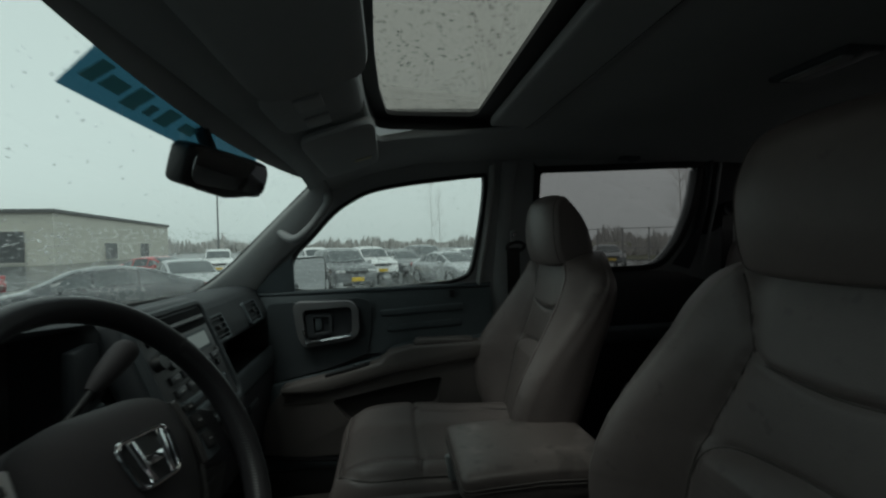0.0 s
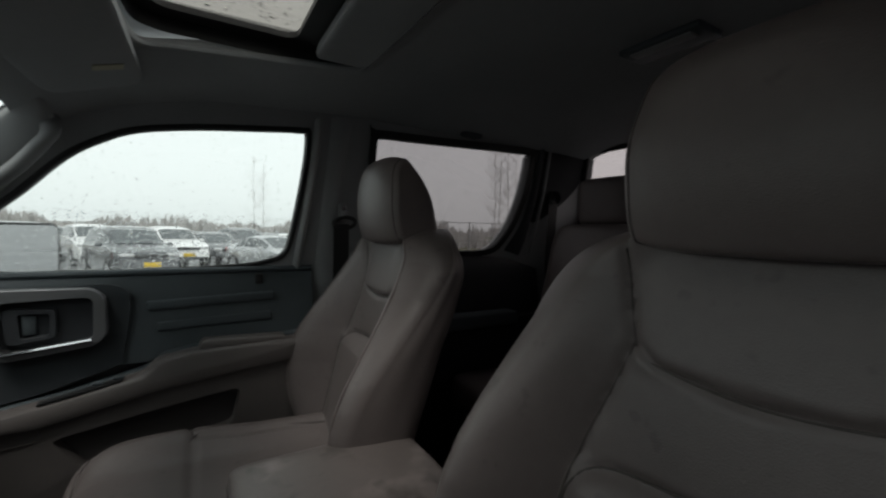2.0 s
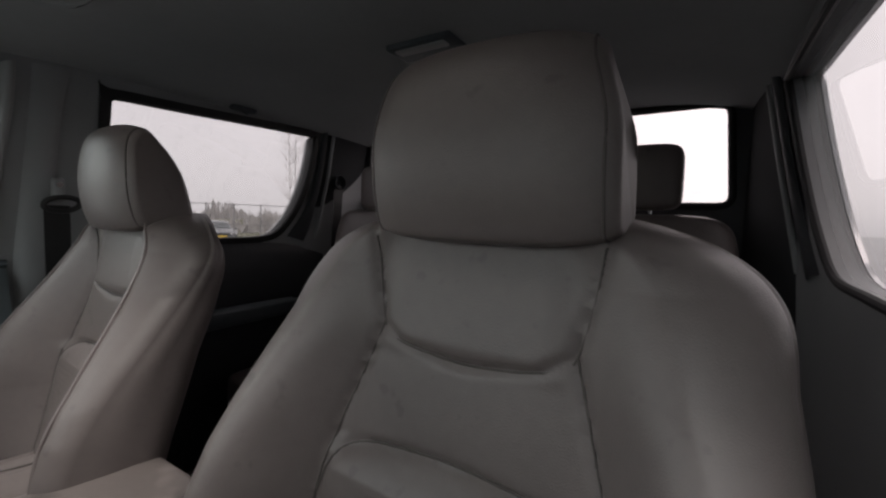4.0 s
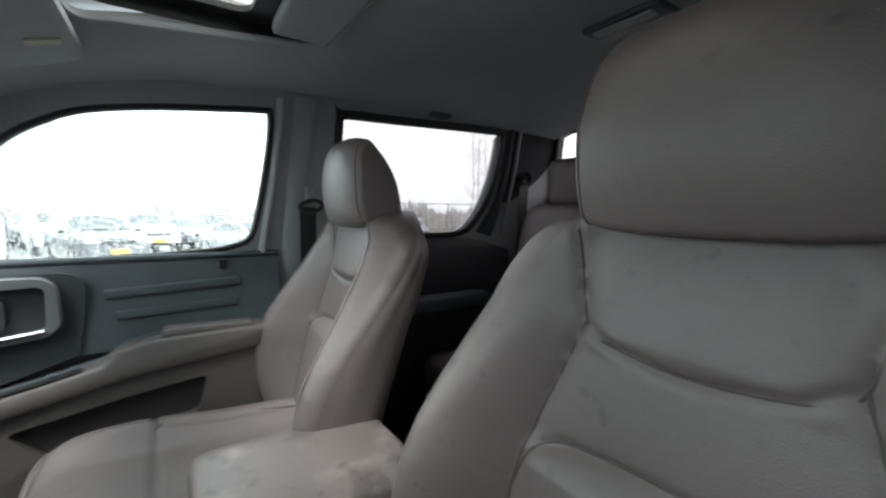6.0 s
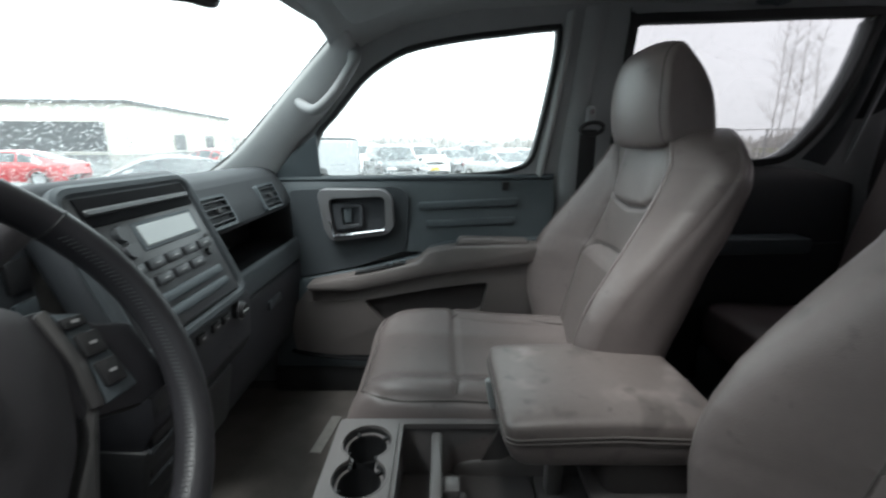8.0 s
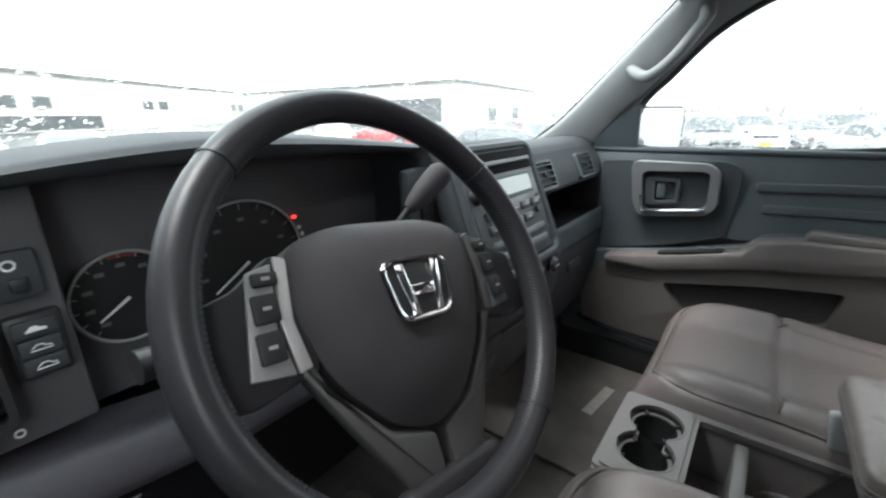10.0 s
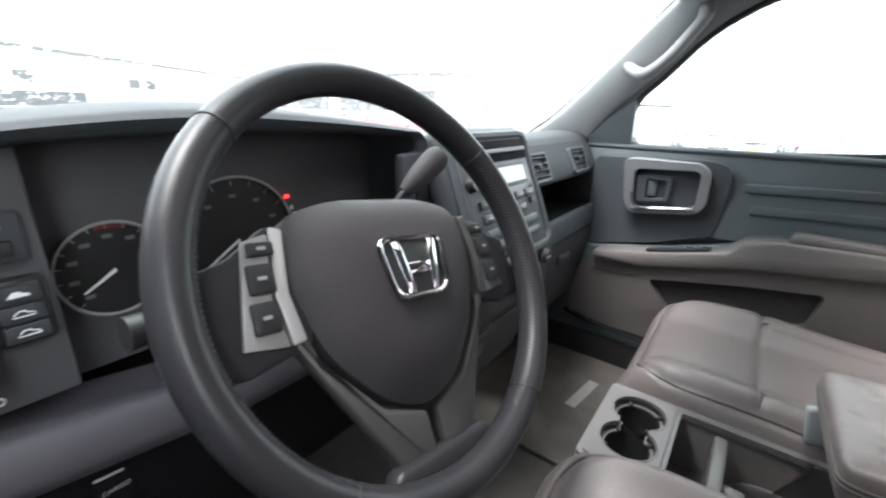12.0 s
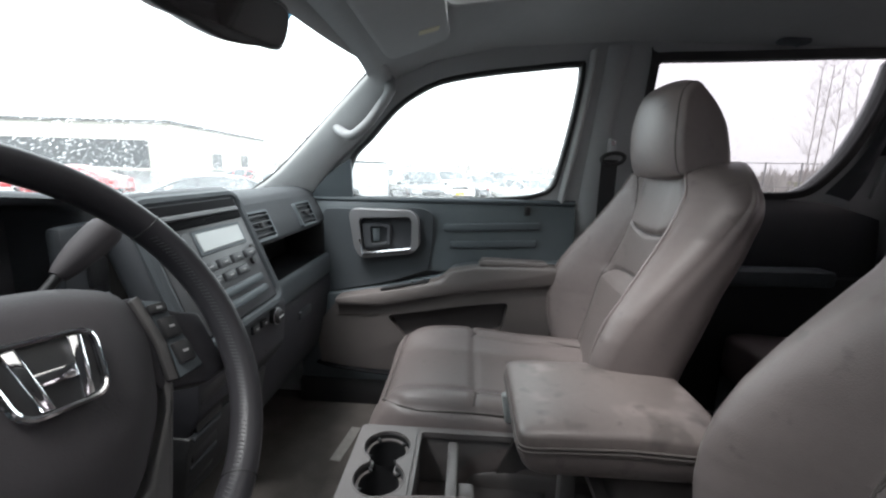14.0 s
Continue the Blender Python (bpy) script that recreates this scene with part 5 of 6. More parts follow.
def dome(pts, z0, h, n=8, power=2.2):
    """A domed lid over a 2D outline."""
    bm = bmesh.new()
    rows = []
    for j in range(n):
        t = 1 - j / n
        rows.append([bm.verts.new((x * t, y * t, z0 + h * (1 - t ** power))) for x, y in pts])
    c = bm.verts.new((0, 0, z0 + h))
    m = len(pts)
    for A, B in zip(rows, rows[1:]):
        for i in range(m):
            bm.faces.new((A[i], A[(i + 1) % m], B[(i + 1) % m], B[i]))
    for i in range(m):
        bm.faces.new((rows[-1][i], rows[-1][(i + 1) % m], c))
    low = [bm.verts.new((x, y, z0 - 0.03)) for x, y in pts]
    for i in range(m):
        bm.faces.new((low[i], low[(i + 1) % m], rows[0][(i + 1) % m], rows[0][i]))
    return bm


hub = part("hub", dome(PADO, -0.018, 0.026, 8, 4.0), HUB, wheel, "dark grey airbag cover", local=True)
# spokes
SPOKE_GREY = material("spoke_grey", (0.075, 0.072, 0.072), 0.42, metal=0.3, vary=0.06)
SPOKE_PLATE = material("spoke_plate", (0.30, 0.29, 0.29), 0.42, metal=0.3, vary=0.05)
SPOKE_SILVER_LIT = material("spoke_silver_lit", (0.5, 0.485, 0.485), 0.36, metal=0.5, vary=0.04)
for s in (-1, 1):
    part("spoke", prism([(s * x, y, -0.035) for x, y in ((0.085, 0.050), (0.110, 0.052), (0.140, 0.030), (0.172, 0.020), (0.176, -0.048), (0.140, -0.052), (0.09, -0.040))], (0, 0, 0.018), 0.005), WHEEL_LEATHER, wheel, "dark spoke", local=True)
    # One trim on both sides: left coloured as lit, right as shaded.
    part("spoke_trim", prism([(s * x, y, -0.018) for x, y in ((0.099, 0.047), (0.108, 0.050), (0.114, 0.0), (0.109, -0.038), (0.098, -0.036), (0.104, 0.0))], (0, 0, 0.006), 0.002), SPOKE_SILVER_LIT if s < 0 else SPOKE_GREY, wheel, "silver spoke trim, coloured as lit" if s < 0 else "silver spoke trim, darkened as shaded", local=True)
    # The left plate is likewise lighter than the right one.
    part("control_plate", prism([(s * x, y, -0.018) for x, y in ((0.110, 0.045), (0.130, 0.040), (0.142, -0.034), (0.110, -0.038), (0.116, 0.0))], (0, 0, 0.005), 0.002), SPOKE_PLATE if s < 0 else PLASTIC_DARK, wheel, "grey switch plate", local=True)
    for x, y, h in ((0.119, 0.033, 0.010), (0.1225, 0.012, 0.021), (0.1245, -0.015, 0.022)):
        part("button", box((s * x, y, -0.011), (0.0185, h, 0.006), 0.002), PLASTIC_BLACK, wheel, local=True)
        part("mark", box((s * x, y, -0.0077), (0.006, 0.0025, 0.0006), 0), DIM_MARK, wheel, local=True, smooth=False)
    part("lower_spoke", prism([(s * x, y, -0.034) for x, y in ((0.10, -0.02), (0.112, -0.03), (0.036, -0.166), (0.005, -0.172), (0.005, -0.12), (0.045, -0.105), (0.088, -0.055))], (0, 0, 0.018), 0.005), SPOKE_GREY, wheel, "dark grey lower spoke", local=True)
part("bottom_spoke", prism([(x, y, -0.030) for x, y in ((-0.052, -0.150), (0.052, -0.150), (0.07, -0.174), (-0.07, -0.174))], (0, 0, 0.022), 0.006), WHEEL_LEATHER, wheel, "leather bottom of the wheel", local=True)
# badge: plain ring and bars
part("badge_back", dome(rounded([(-0.033, 0.023), (0.033, 0.023), (0.025, -0.023), (-0.025, -0.023)], 0.010), 0.0105, 0.002, 3), PLASTIC_BLACK, wheel, "black badge ground", local=True)
part("badge_ring", tube([(x, y, 0.0115) for x, y in rounded([(-0.036, 0.025), (0.036, 0.025), (0.028, -0.025), (-0.028, -0.025)], 0.013, 5)], 0.0026, 8, closed=True), CHROME, wheel, "chrome badge ring", local=True)
for s in (-1, 1):
    part("badge_bar", prism([(s * x, y, 0.0115) for x, y in ((0.016, 0.023), (0.025, 0.022), (0.017, -0.022), (0.009, -0.023))], (0, 0, 0.004), 0.0015), CHROME, wheel, "chrome badge bar", local=True)
part("badge_bar", prism([(x, y, 0.0115) for x, y in ((-0.014, 0.003), (0.014, 0.003), (0.011, -0.007), (-0.011, -0.007))], (0, 0, 0.0035), 0.0012), CHROME, wheel, "chrome badge bar", local=True)
part("column", tube([(0, 0, -0.03), (0, 0, -0.18)], [0.055, 0.06], 20), PLASTIC_BLACK, wheel, "black column shroud", local=True)
# stalks
stalk = thing("gear_lever", (-0.2, 0.6, 1.15), "dark grey gear lever with black stem", "gear lever")
part("stem", tube(smooth_path([(-0.26, 0.66, 1.10), (-0.222, 0.63, 1.145), (-0.196, 0.612, 1.182)], 8), 0.0055, 10), PLASTIC_BLACK, stalk, "black stem")
part("grip", tube(smooth_path([(-0.203, 0.617, 1.172), (-0.178, 0.609, 1.194), (-0.146, 0.599, 1.221)], 12), [0.0085, 0.0105, 0.012, 0.0133, 0.0145, 0.0155, 0.0163, 0.017, 0.0175, 0.0179, 0.018, 0.0172, 0.013], 16), HUB, stalk, "grey grip")
ls = thing("light_stalk", (-0.5, 0.58, 1.12), "black light switch stalk with white marks", "stalk")
part("arm", tube([(-0.40, 0.575, 1.118), (-0.515, 0.565, 1.127)], 0.009, 12), PLASTIC_BLACK, ls)
part("end_knob", tube([(-0.512, 0.565, 1.127), (-0.55, 0.562, 1.13)], [0.011, 0.0125], 16), PLASTIC_BLACK, ls)

# ---- inner mirror, visors, handles ----
LABEL_PAPER = material("yellowed_label", (0.5, 0.48, 0.33), 0.6)
mir = thing("inner_mirror", (-0.03, 0.47, 1.55), "black inner rear-view mirror on a short stalk", "mirror")
MM = Matrix.Translation((-0.066, 0.492, 1.49)) @ Matrix.Rotation(radians(-17), 4, "Z") @ Matrix.Rotation(radians(17), 4, "X")
b = pad((0, 0, 0), (0.100, 0.022, 0.034), 0.3, 0.35, 40, 16, lambda p: Vector((p.x, p.y, p.z - 0.008 * max(0.0, 1 - (p.x / 0.05) ** 2) * (1 if p.z < 0 else 0))))
b.transform(MM)
part("shell", b, PLASTIC_BLACK, mir, "black mirror housing")
b = prism([(x, -0.0225, z) for x, z in rounded([(-0.091, -0.026), (0.091, -0.026), (0.091, 0.026), (-0.091, 0.026)], 0.02)], (0, -0.001, 0))
b.transform(MM)
part("mirror_glass", b, DIM_MIRROR, mir, "dark mirror glass", smooth=False)
part("stalk", tube([(-0.055, 0.505, 1.495), (-0.05, 0.53, 1.565)], 0.012, 12), PLASTIC_BLACK, mir)
st_ob = thing("tint_strip", screen_point(-0.2, 0.05), "blue translucent strip along the windscreen's top", "sticker")
BLUE = glass("blue_film", (0.03, 0.085, 0.125))
part("film", grid(lambda u, v: screen_point(-0.53 + 0.84 * u + 0.03 * v, 0.015 + 0.105 * v) + Vector((0, -0.003, -0.003)), 12, 3), BLUE, st_ob)

FILM_PRINT = glass("pale_film_print", (0.26, 0.25, 0.17), film=0.12)
for u0, uw, v0, vh in ((-0.50, 0.035, 0.035, 0.05), (-0.455, 0.06, 0.05, 0.032), (-0.38, 0.05, 0.04, 0.055), (-0.31, 0.03, 0.06, 0.03), (-0.26, 0.055, 0.045, 0.05), (-0.17, 0.07, 0.055, 0.03)):
    part("print_bar", grid(lambda u, v: screen_point(u0 + uw * u, v0 + vh * v) + Vector((0, -0.006, -0.006)), 3, 2), FILM_PRINT, st_ob, "pale print bar")
for s in (1, -1):
    vz = thing("sun_visor", (s * 0.37, 0.31, 1.60), "grey fabric sun visor folded up with a small label", "sun visor", "sun visors")
    def vb(p, s=s):
        return Vector((p.x, p.y, p.z - 0.33 * p.y))
    part("flap", pad((s * 0.37, 0.325, 1.617), (0.245, 0.085, 0.012), 0.35, 0.25, 40, 10, vb), HEADLINER, vz)
    part("label", box((s * 0.46, 0.285, 1.6165), (0.026, 0.05, 0.002), 0, 1, Matrix.Rotation(radians(-18.3), 4, "X") @ Matrix.Rotation(radians(10 * s), 4, "Z")), LABEL_PAPER, vz, "pale warning label")
    part("pivot", tube([(s * 0.62, 0.40, 1.60), (s * 0.58, 0.39, 1.595)], 0.008, 10), PLASTIC_GREY, vz)
gh = thing("grab_handle", (0.76, 0.49, 1.39), "light grey grab handle on the windscreen pillar", "grab handle")
part("bar", tube(smooth_path([(0.735, 0.60, 1.42), (0.698, 0.573, 1.396), (0.668, 0.530, 1.384), (0.662, 0.480, 1.421), (0.662, 0.440, 1.473), (0.672, 0.418, 1.513), (0.715, 0.43, 1.55)], 28), [0.022 - 0.002 * k for k in range(4)] + [0.0175] * 21 + [0.018 + 0.0015 * k for k in range(4)], 14, flat=0.85), HANDLE_GREY, gh)
oc = thing("overhead_console", (0, 0.34, 1.64), "grey overhead console with map lamps", "overhead console")
part("body", pad((0, 0.345, 1.635), (0.115, 0.085, 0.018), 0.4, 0.35, 32, 10, lambda p: Vector((p.x, p.y, p.z - 0.33 * p.y))), HEADLINER, oc)
for x in (-0.05, 0.05):
    part("lamp_lens", box((x, 0.35, 1.613), (0.055, 0.05, 0.006), 0.003, 2, Matrix.Rotation(radians(-18), 4, "X")), PLASTIC_GREY, oc, "pale lamp lens")
dl = thing("dome_lamp", (-0.05, -0.69, 1.71), "pale dome lamp in the roof lining", "dome lamp")
part("base", box((-0.05, -0.69, 1.716), (0.17, 0.085, 0.016), 0.006), PLASTIC_DARK, dl)
part("lens", box((-0.05, -0.672, 1.708), (0.13, 0.028, 0.008), 0.003), PLASTIC_GREY, dl, "pale lens")
sb = thing("seat_belt", (0.745, -0.25, 1.33), "black seat belt with guide loop on the pillar", "seat belt", "seat belts")
part("guide", tube([(0.735, -0.268 + 0.034 * math.cos(a) - 0.35 * 0.02 * math.sin(a), 1.338 + 0.018 * math.sin(a)) for a in (k * math.tau / 20 for k in range(20))], 0.0065, 8, closed=True, up=(1, 0, 0)), PLASTIC_BLACK, sb, "black guide loop")
part("anchor", box((0.742, -0.262, 1.372), (0.018, 0.026, 0.06), 0.008, 3), PILLAR_GREY, sb, "grey anchor cover")
part("bolt", lathe([(0.0, 0.008), (0.007, 0.008), (0.009, 0.0)], Matrix.Translation((0.734, -0.262, 1.385)) @ Matrix.Rotation(radians(-90), 4, "Y"), 12), CHROME, sb, "steel bolt")
part("webbing", grid(lambda u, v: (0.733 + 0.006 * math.sin(v * 3), -0.282 + 0.05 * u - 0.01 * v, 1.335 - 0.75 * v), 4, 14), RUBBER, sb, "black webbing")

rb = thing("seat_belt", (0.745, -1.17, 1.47), "black rear seat belt through a round guide", "seat belt", "seat belts")
RB = Matrix.Translation((side_x(1.477) - 0.028, -1.172, 1.477)) @ Matrix.Rotation(radians(90), 4, "Y")
part("guide", lathe([(0.010, 0.010), (0.022, 0.014), (0.028, 0.006), (0.029, -0.008)], RB, 24), DASH_MID, rb, "charcoal round guide")
part("webbing", grid(lambda u, v: (side_x(1.46 - 0.4 * v) - 0.03 - 0.05 * v, -1.195 + 0.05 * u, 1.462 - 0.4 * v), 3, 10), RUBBER, rb, "black webbing")
hk = thing("coat_hook", (0.70, -0.72, 1.67), "small charcoal coat hook under the roof edge", "coat hook")
part("base", pad((0.703, -0.72, 1.676), (0.016, 0.045, 0.013), 0.5, 0.5, 20, 8), PLASTIC_DARK, hk)
part("hook", tube(smooth_path([(0.698, -0.735, 1.672), (0.685, -0.72, 1.658), (0.698, -0.705, 1.672)], 8), 0.005, 8), PLASTIC_DARK, hk)
sheet = thing("window_sticker", (-0.6, 0.8, 1.3), "white dealer sticker on the windscreen, its print reversed", "sticker")
PAPER = glass("sticker_film", (0.9, 0.92, 0.93), film=0.22)
PRINT_BLUE = material("pale_blue_print", (0.35, 0.75, 0.85), 0.6)
PRINT_GREY = material("grey_print", (0.6, 0.63, 0.66), 0.6)
part("film", grid(lambda u, v: screen_point(-0.90 + 0.13 * u, 0.575 + 0.10 * v) + Vector((0, -0.004, -0.004)), 8, 6), PAPER, sheet)


def on_glass(u, v):
    p, q, d = screen_point(u, v), screen_point(u + 0.01, v), screen_point(u, v + 0.01)
    x = -(q - p).normalized()
    z = (p - d).normalized()
    y = z.cross(x)
    m = Matrix((x, z, y)).transposed().to_4x4()
    return Matrix.Translation(p + Vector((0, -0.008, -0.008))) @ m


lettering("Certified", 0.016, on_glass(-0.83, 0.60), PRINT_BLUE, sheet)
lettering("Pre Owned", 0.011, on_glass(-0.83, 0.632), PRINT_GREY, sheet)
bar = box((0, 0, 0), (0.06, 0.004, 0.0006), 0)
bar.transform(on_glass(-0.83, 0.66))
part("print_bar", bar, PRINT_BLUE, sheet, smooth=False)
# ---- car park ----
WALL = material("pale_stucco", (0.52, 0.5, 0.45), 0.8, vary=0.06, scale=0.3, bump=0.2, bump_scale=4)
ROOF_EDGE = material("roof_edge", (0.1, 0.1, 0.1), 0.6, vary=0.1, scale=1)
DARK_GLASS = material("dark_window", (0.09, 0.095, 0.1), 0.15, vary=0.2, scale=1)
# Trees and scrub are paled, with the distant mist mixed into their colour.
HAZY_BARK = material("hazy_bark", (0.36, 0.33, 0.31), 0.9, vary=0.3, scale=6)
HAZY_BRUSH = material("hazy_brush", (0.40, 0.385, 0.37), 0.95, vary=0.35, scale=0.6)
GRASS = material("wet_grass", (0.1, 0.1, 0.06), 0.95, vary=0.3, scale=0.5)
POLE = material("pole_metal", (0.13, 0.13, 0.135), 0.6, vary=0.1, scale=2)


def building(name, corner, dx, dy, h, label, wins):
    """A flat-roofed block: corner, two sides, height; wins: (side, from, to, low, high)."""
    c, a, b = Vector((*corner, -0.5)), Vector((*dx, 0)), Vector((*dy, 0))
    ob = thing(name, c, label, "building")
    part("wall", prism([c, c + a, c + a + b, c + b], (0, 0, h + 0.5)), WALL, ob, smooth=False)
    up = Vector((0, 0, h + 0.5))
    o = -(a.normalized() + b.normalized()) * 0.3
    part("roof", prism([c + up + o, c + up + a + a.normalized() * 0.3 - b.normalized() * 0.3, c + up + a + b, c + up + b + b.normalized() * 0.3 - a.normalized() * 0.3], (0, 0, 0.45)), ROOF_EDGE, ob, "dark roof edge", smooth=False)
    for side, f0, f1, lo, hi in wins:
        d, out = (a, -b.normalized()) if side == "a" else (b, -a.normalized())
        p, q = c + d * f0, c + d * f1
        e = 0.12 * out
        win = part("window", prism([p + e + Vector((0, 0, lo)), q + e + Vector((0, 0, lo)), q + e + Vector((0, 0, hi)), p + e + Vector((0, 0, hi))], -e * 0.8), DARK_GLASS, ob, "dark window", smooth=False)
        part("frame", tube([p + e + Vector((0, 0, lo)), q + e + Vector((0, 0, lo)), q + e + Vector((0, 0, hi)), p + e + Vector((0, 0, hi))], 0.07, 4, closed=True), WALL, win)
    return ob


building("showroom", (55.8, 40.6), (44, 8.4), (-2, 60), 5.9, "pale flat-roofed dealership building with dark glass front",
         [("b", 0.05, 0.42, 0.3, 4.2), ("b", 0.47, 0.9, 0.3, 4.2), ("a", 0.30, 0.40, 0.2, 2.8), ("a", 0.62, 0.72, 0.2, 2.8)])
building("office_block", (-24, 48), (86, 66), (-30, 40), 6.6, "pale two-storey office building with paired windows",
         [("a", f, f + 0.026, 2.9, 4.5) for f in (0.375, 0.42, 0.61, 0.65, 0.90, 0.94)] + [("a", 0.16, 0.32, 0.1, 3.3), ("a", 0.35, 0.52, 0.1, 2.1)])

CAR_PAINT = {"dark": material("dark_car_paint", (0.03, 0.034, 0.04), 0.25, vary=0.05, scale=2, coat=0.8), "silver": material("silver_paint_car", (0.45, 0.46, 0.47), 0.3, metal=0.3, vary=0.05, scale=2, coat=0.7),
             "white": material("white_car_paint", (0.75, 0.75, 0.75), 0.3, vary=0.04, scale=2, coat=0.7), "red": material("red_car_paint", (0.4, 0.02, 0.025), 0.3, vary=0.05, scale=2, coat=0.8)}
CAR_GLASS = material("car_window", (0.07, 0.08, 0.085), 0.06, vary=0.1, scale=1)
LAMP = material("lamp_glass", (0.6, 0.6, 0.6), 0.15, vary=0.05)
TYRE = material("tyre", (0.02, 0.02, 0.02), 0.8, vary=0.1)


SEDAN = [(-2.32, 0.50), (-2.29, 0.80), (-2.2, 0.96), (-1.85, 1.03), (-1.45, 1.17), (-0.95, 1.36), (-0.45, 1.44), (0.05, 1.43), (0.45, 1.34), (0.9, 1.12), (1.22, 0.97), (1.7, 0.89), (2.1, 0.78), (2.27, 0.64), (2.32, 0.42)]
SUV = [(-2.32, 0.50), (-2.3, 0.95), (-2.2, 1.28), (-2.0, 1.56), (-1.4, 1.66), (-0.6, 1.69), (0.0, 1.66), (0.4, 1.56), (0.8, 1.32), (1.15, 1.12), (1.7, 1.03), (2.12, 0.92), (2.27, 0.72), (2.32, 0.46)]


# Profile of the unseen van that blocks light at the driver's side.
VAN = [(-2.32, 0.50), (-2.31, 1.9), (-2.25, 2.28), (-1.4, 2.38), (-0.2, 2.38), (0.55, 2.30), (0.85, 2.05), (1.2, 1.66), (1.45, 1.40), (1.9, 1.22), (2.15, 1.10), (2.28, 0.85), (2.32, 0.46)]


def make_car(paint, suv, label):
    """A parked car, its nose along +x: one lofted shell, panes, wheels, lamps and plate."""
    prof = VAN if suv == "van" else SUV if suv else SEDAN
    belt = 1.3 if suv == "van" else 1.05 if suv else 0.93

    def shell(x, a, off=0.0):
        """a from -1 to 1 across the car, sill to sill over the roof."""
        zr = lerp_table(prof, x)
        zb = min(belt, zr - 0.02)
        cab = step((zr - zb - 0.03) / 0.25)
        end = 1 - 0.16 * step((abs(x) - 1.75) / 0.6)
        w = 0.91 * end
        pts = [(w * 0.96, 0.24), (w * 0.99, 0.42), (w, 0.66), (w * 0.985, zb - 0.05), (w * (0.90 + 0.05 * cab), zb), (w * (0.78 - 0.04 * cab), zr - 0.05 * cab - 0.01), (w * 0.5, zr - 0.004), (0.0, zr)]
        f = (1 - abs(a)) * 7
        k = min(6, int(f))
        t = f - k
        y = pts[k][0] + (pts[k + 1][0] - pts[k][0]) * t
        z = pts[k][1] + (pts[k + 1][1] - pts[k][1]) * t
        return Vector((x, math.copysign(y + off, a), z + off * 0.6))

    car = thing("parked_car", Matrix(), label, "car", "parked cars")
    xs = [-2.32 + 4.64 * k / 60 for k in range(61)]
    part("body", grid(lambda u, v: shell(xs[round(u * 60)], 1 - 2 * v if abs(1 - 2 * v) > 1e-6 else 1e-6), 60, 28, cap=False), CAR_PAINT[paint], car, angle=50)
    r0, r1, f1 = (-2.0, -1.35, 0.95) if suv else (-1.35, -1.0, 0.85)
    for s in (-1, 1):
        for x0, x1 in (((0.25, 0.9),) if suv == "van" else ((r0, -0.75), (-0.68, 0.12), (0.18, f1))):
            part("side_window", grid(lambda u, v, s=s, x0=x0, x1=x1: shell(x0 + (x1 - x0) * u, s * (1 - (4.12 + 0.78 * v) / 7), 0.012), 8, 4), CAR_GLASS, car, "dark side window")
    w0, w1 = (0.72, 1.36) if suv == "van" else (0.38, 1.10) if suv else (0.30, 1.14)
    part("windscreen", grid(lambda u, v: shell(w0 + (w1 - w0) * v, 0.26 * (2 * u - 1) if abs(2 * u - 1) > 1e-6 else 1e-6, 0.0) + Vector((0.008, 0, 0.014)), 12, 10), CAR_GLASS, car, "dark windscreen")
    b0, b1 = (-2.24, -2.04) if suv else (-1.75, -1.05)
    part("rear_window", grid(lambda u, v: shell(b0 + (b1 - b0) * v, 0.24 * (2 * u - 1) if abs(2 * u - 1) > 1e-6 else 1e-6, 0.0) + Vector((-0.01, 0, 0.014)), 10, 8), CAR_GLASS, car, "dark rear window")
    for x in (-1.42, 1.42):
        for s in (-1, 1):
            m = Matrix.Translation((x, s * 0.84, 0.33)) @ Matrix.Rotation(radians(-90 * s), 4, "X")
            w = part("wheel", lathe([(0.0, 0.075), (0.06, 0.08), (0.19, 0.07), (0.215, 0.085), (0.22, 0.02)], m, 20), CAR_PAINT["silver"], car, "alloy wheel")
            part("tyre", lathe([(0.215, 0.085), (0.30, 0.09), (0.33, 0.05), (0.33, -0.1), (0.2, -0.1)], m, 24), TYRE, w)
            part("wheel_arch", lathe([(0.36, 0.06), (0.40, 0.085), (0.40, 0.03)], m, 24), PLASTIC_BLACK, car, "black wheel arch")
    hz = belt - 0.22
    for s in (-1, 1):
        part("headlight", pad((2.13, s * 0.60, hz), (0.12, 0.19, 0.055), 0.5, 0.6, 16, 8), LAMP, car, "clear headlight")
        part("tail_light", pad((-2.24, s * 0.66, belt - 0.12), (0.07, 0.15, 0.09), 0.5, 0.6, 12, 8), CAR_PAINT["red"], car, "red tail light")
        part("side_mirror", pad((0.72, s * 0.98, belt + 0.05), (0.06, 0.1, 0.065), 0.6, 0.6, 12, 8), CAR_PAINT[paint], car)
    part("grille", box((2.28, 0, hz - 0.02), (0.06, 0.85, 0.11), 0.02), PLASTIC_BLACK, car, "black grille")
    part("air_intake", box((2.27, 0, 0.38), (0.07, 1.1, 0.13), 0.02), PLASTIC_BLACK, car, "black lower intake")
    part("plate", box((2.33, 0, 0.54), (0.02, 0.46, 0.15), 0.005), YELLOW, car, "plain yellow plate")
    return car


def polar(az, d):
    return -0.6 + d * math.cos(radians(az)), 0.2 + d * math.sin(radians(az))


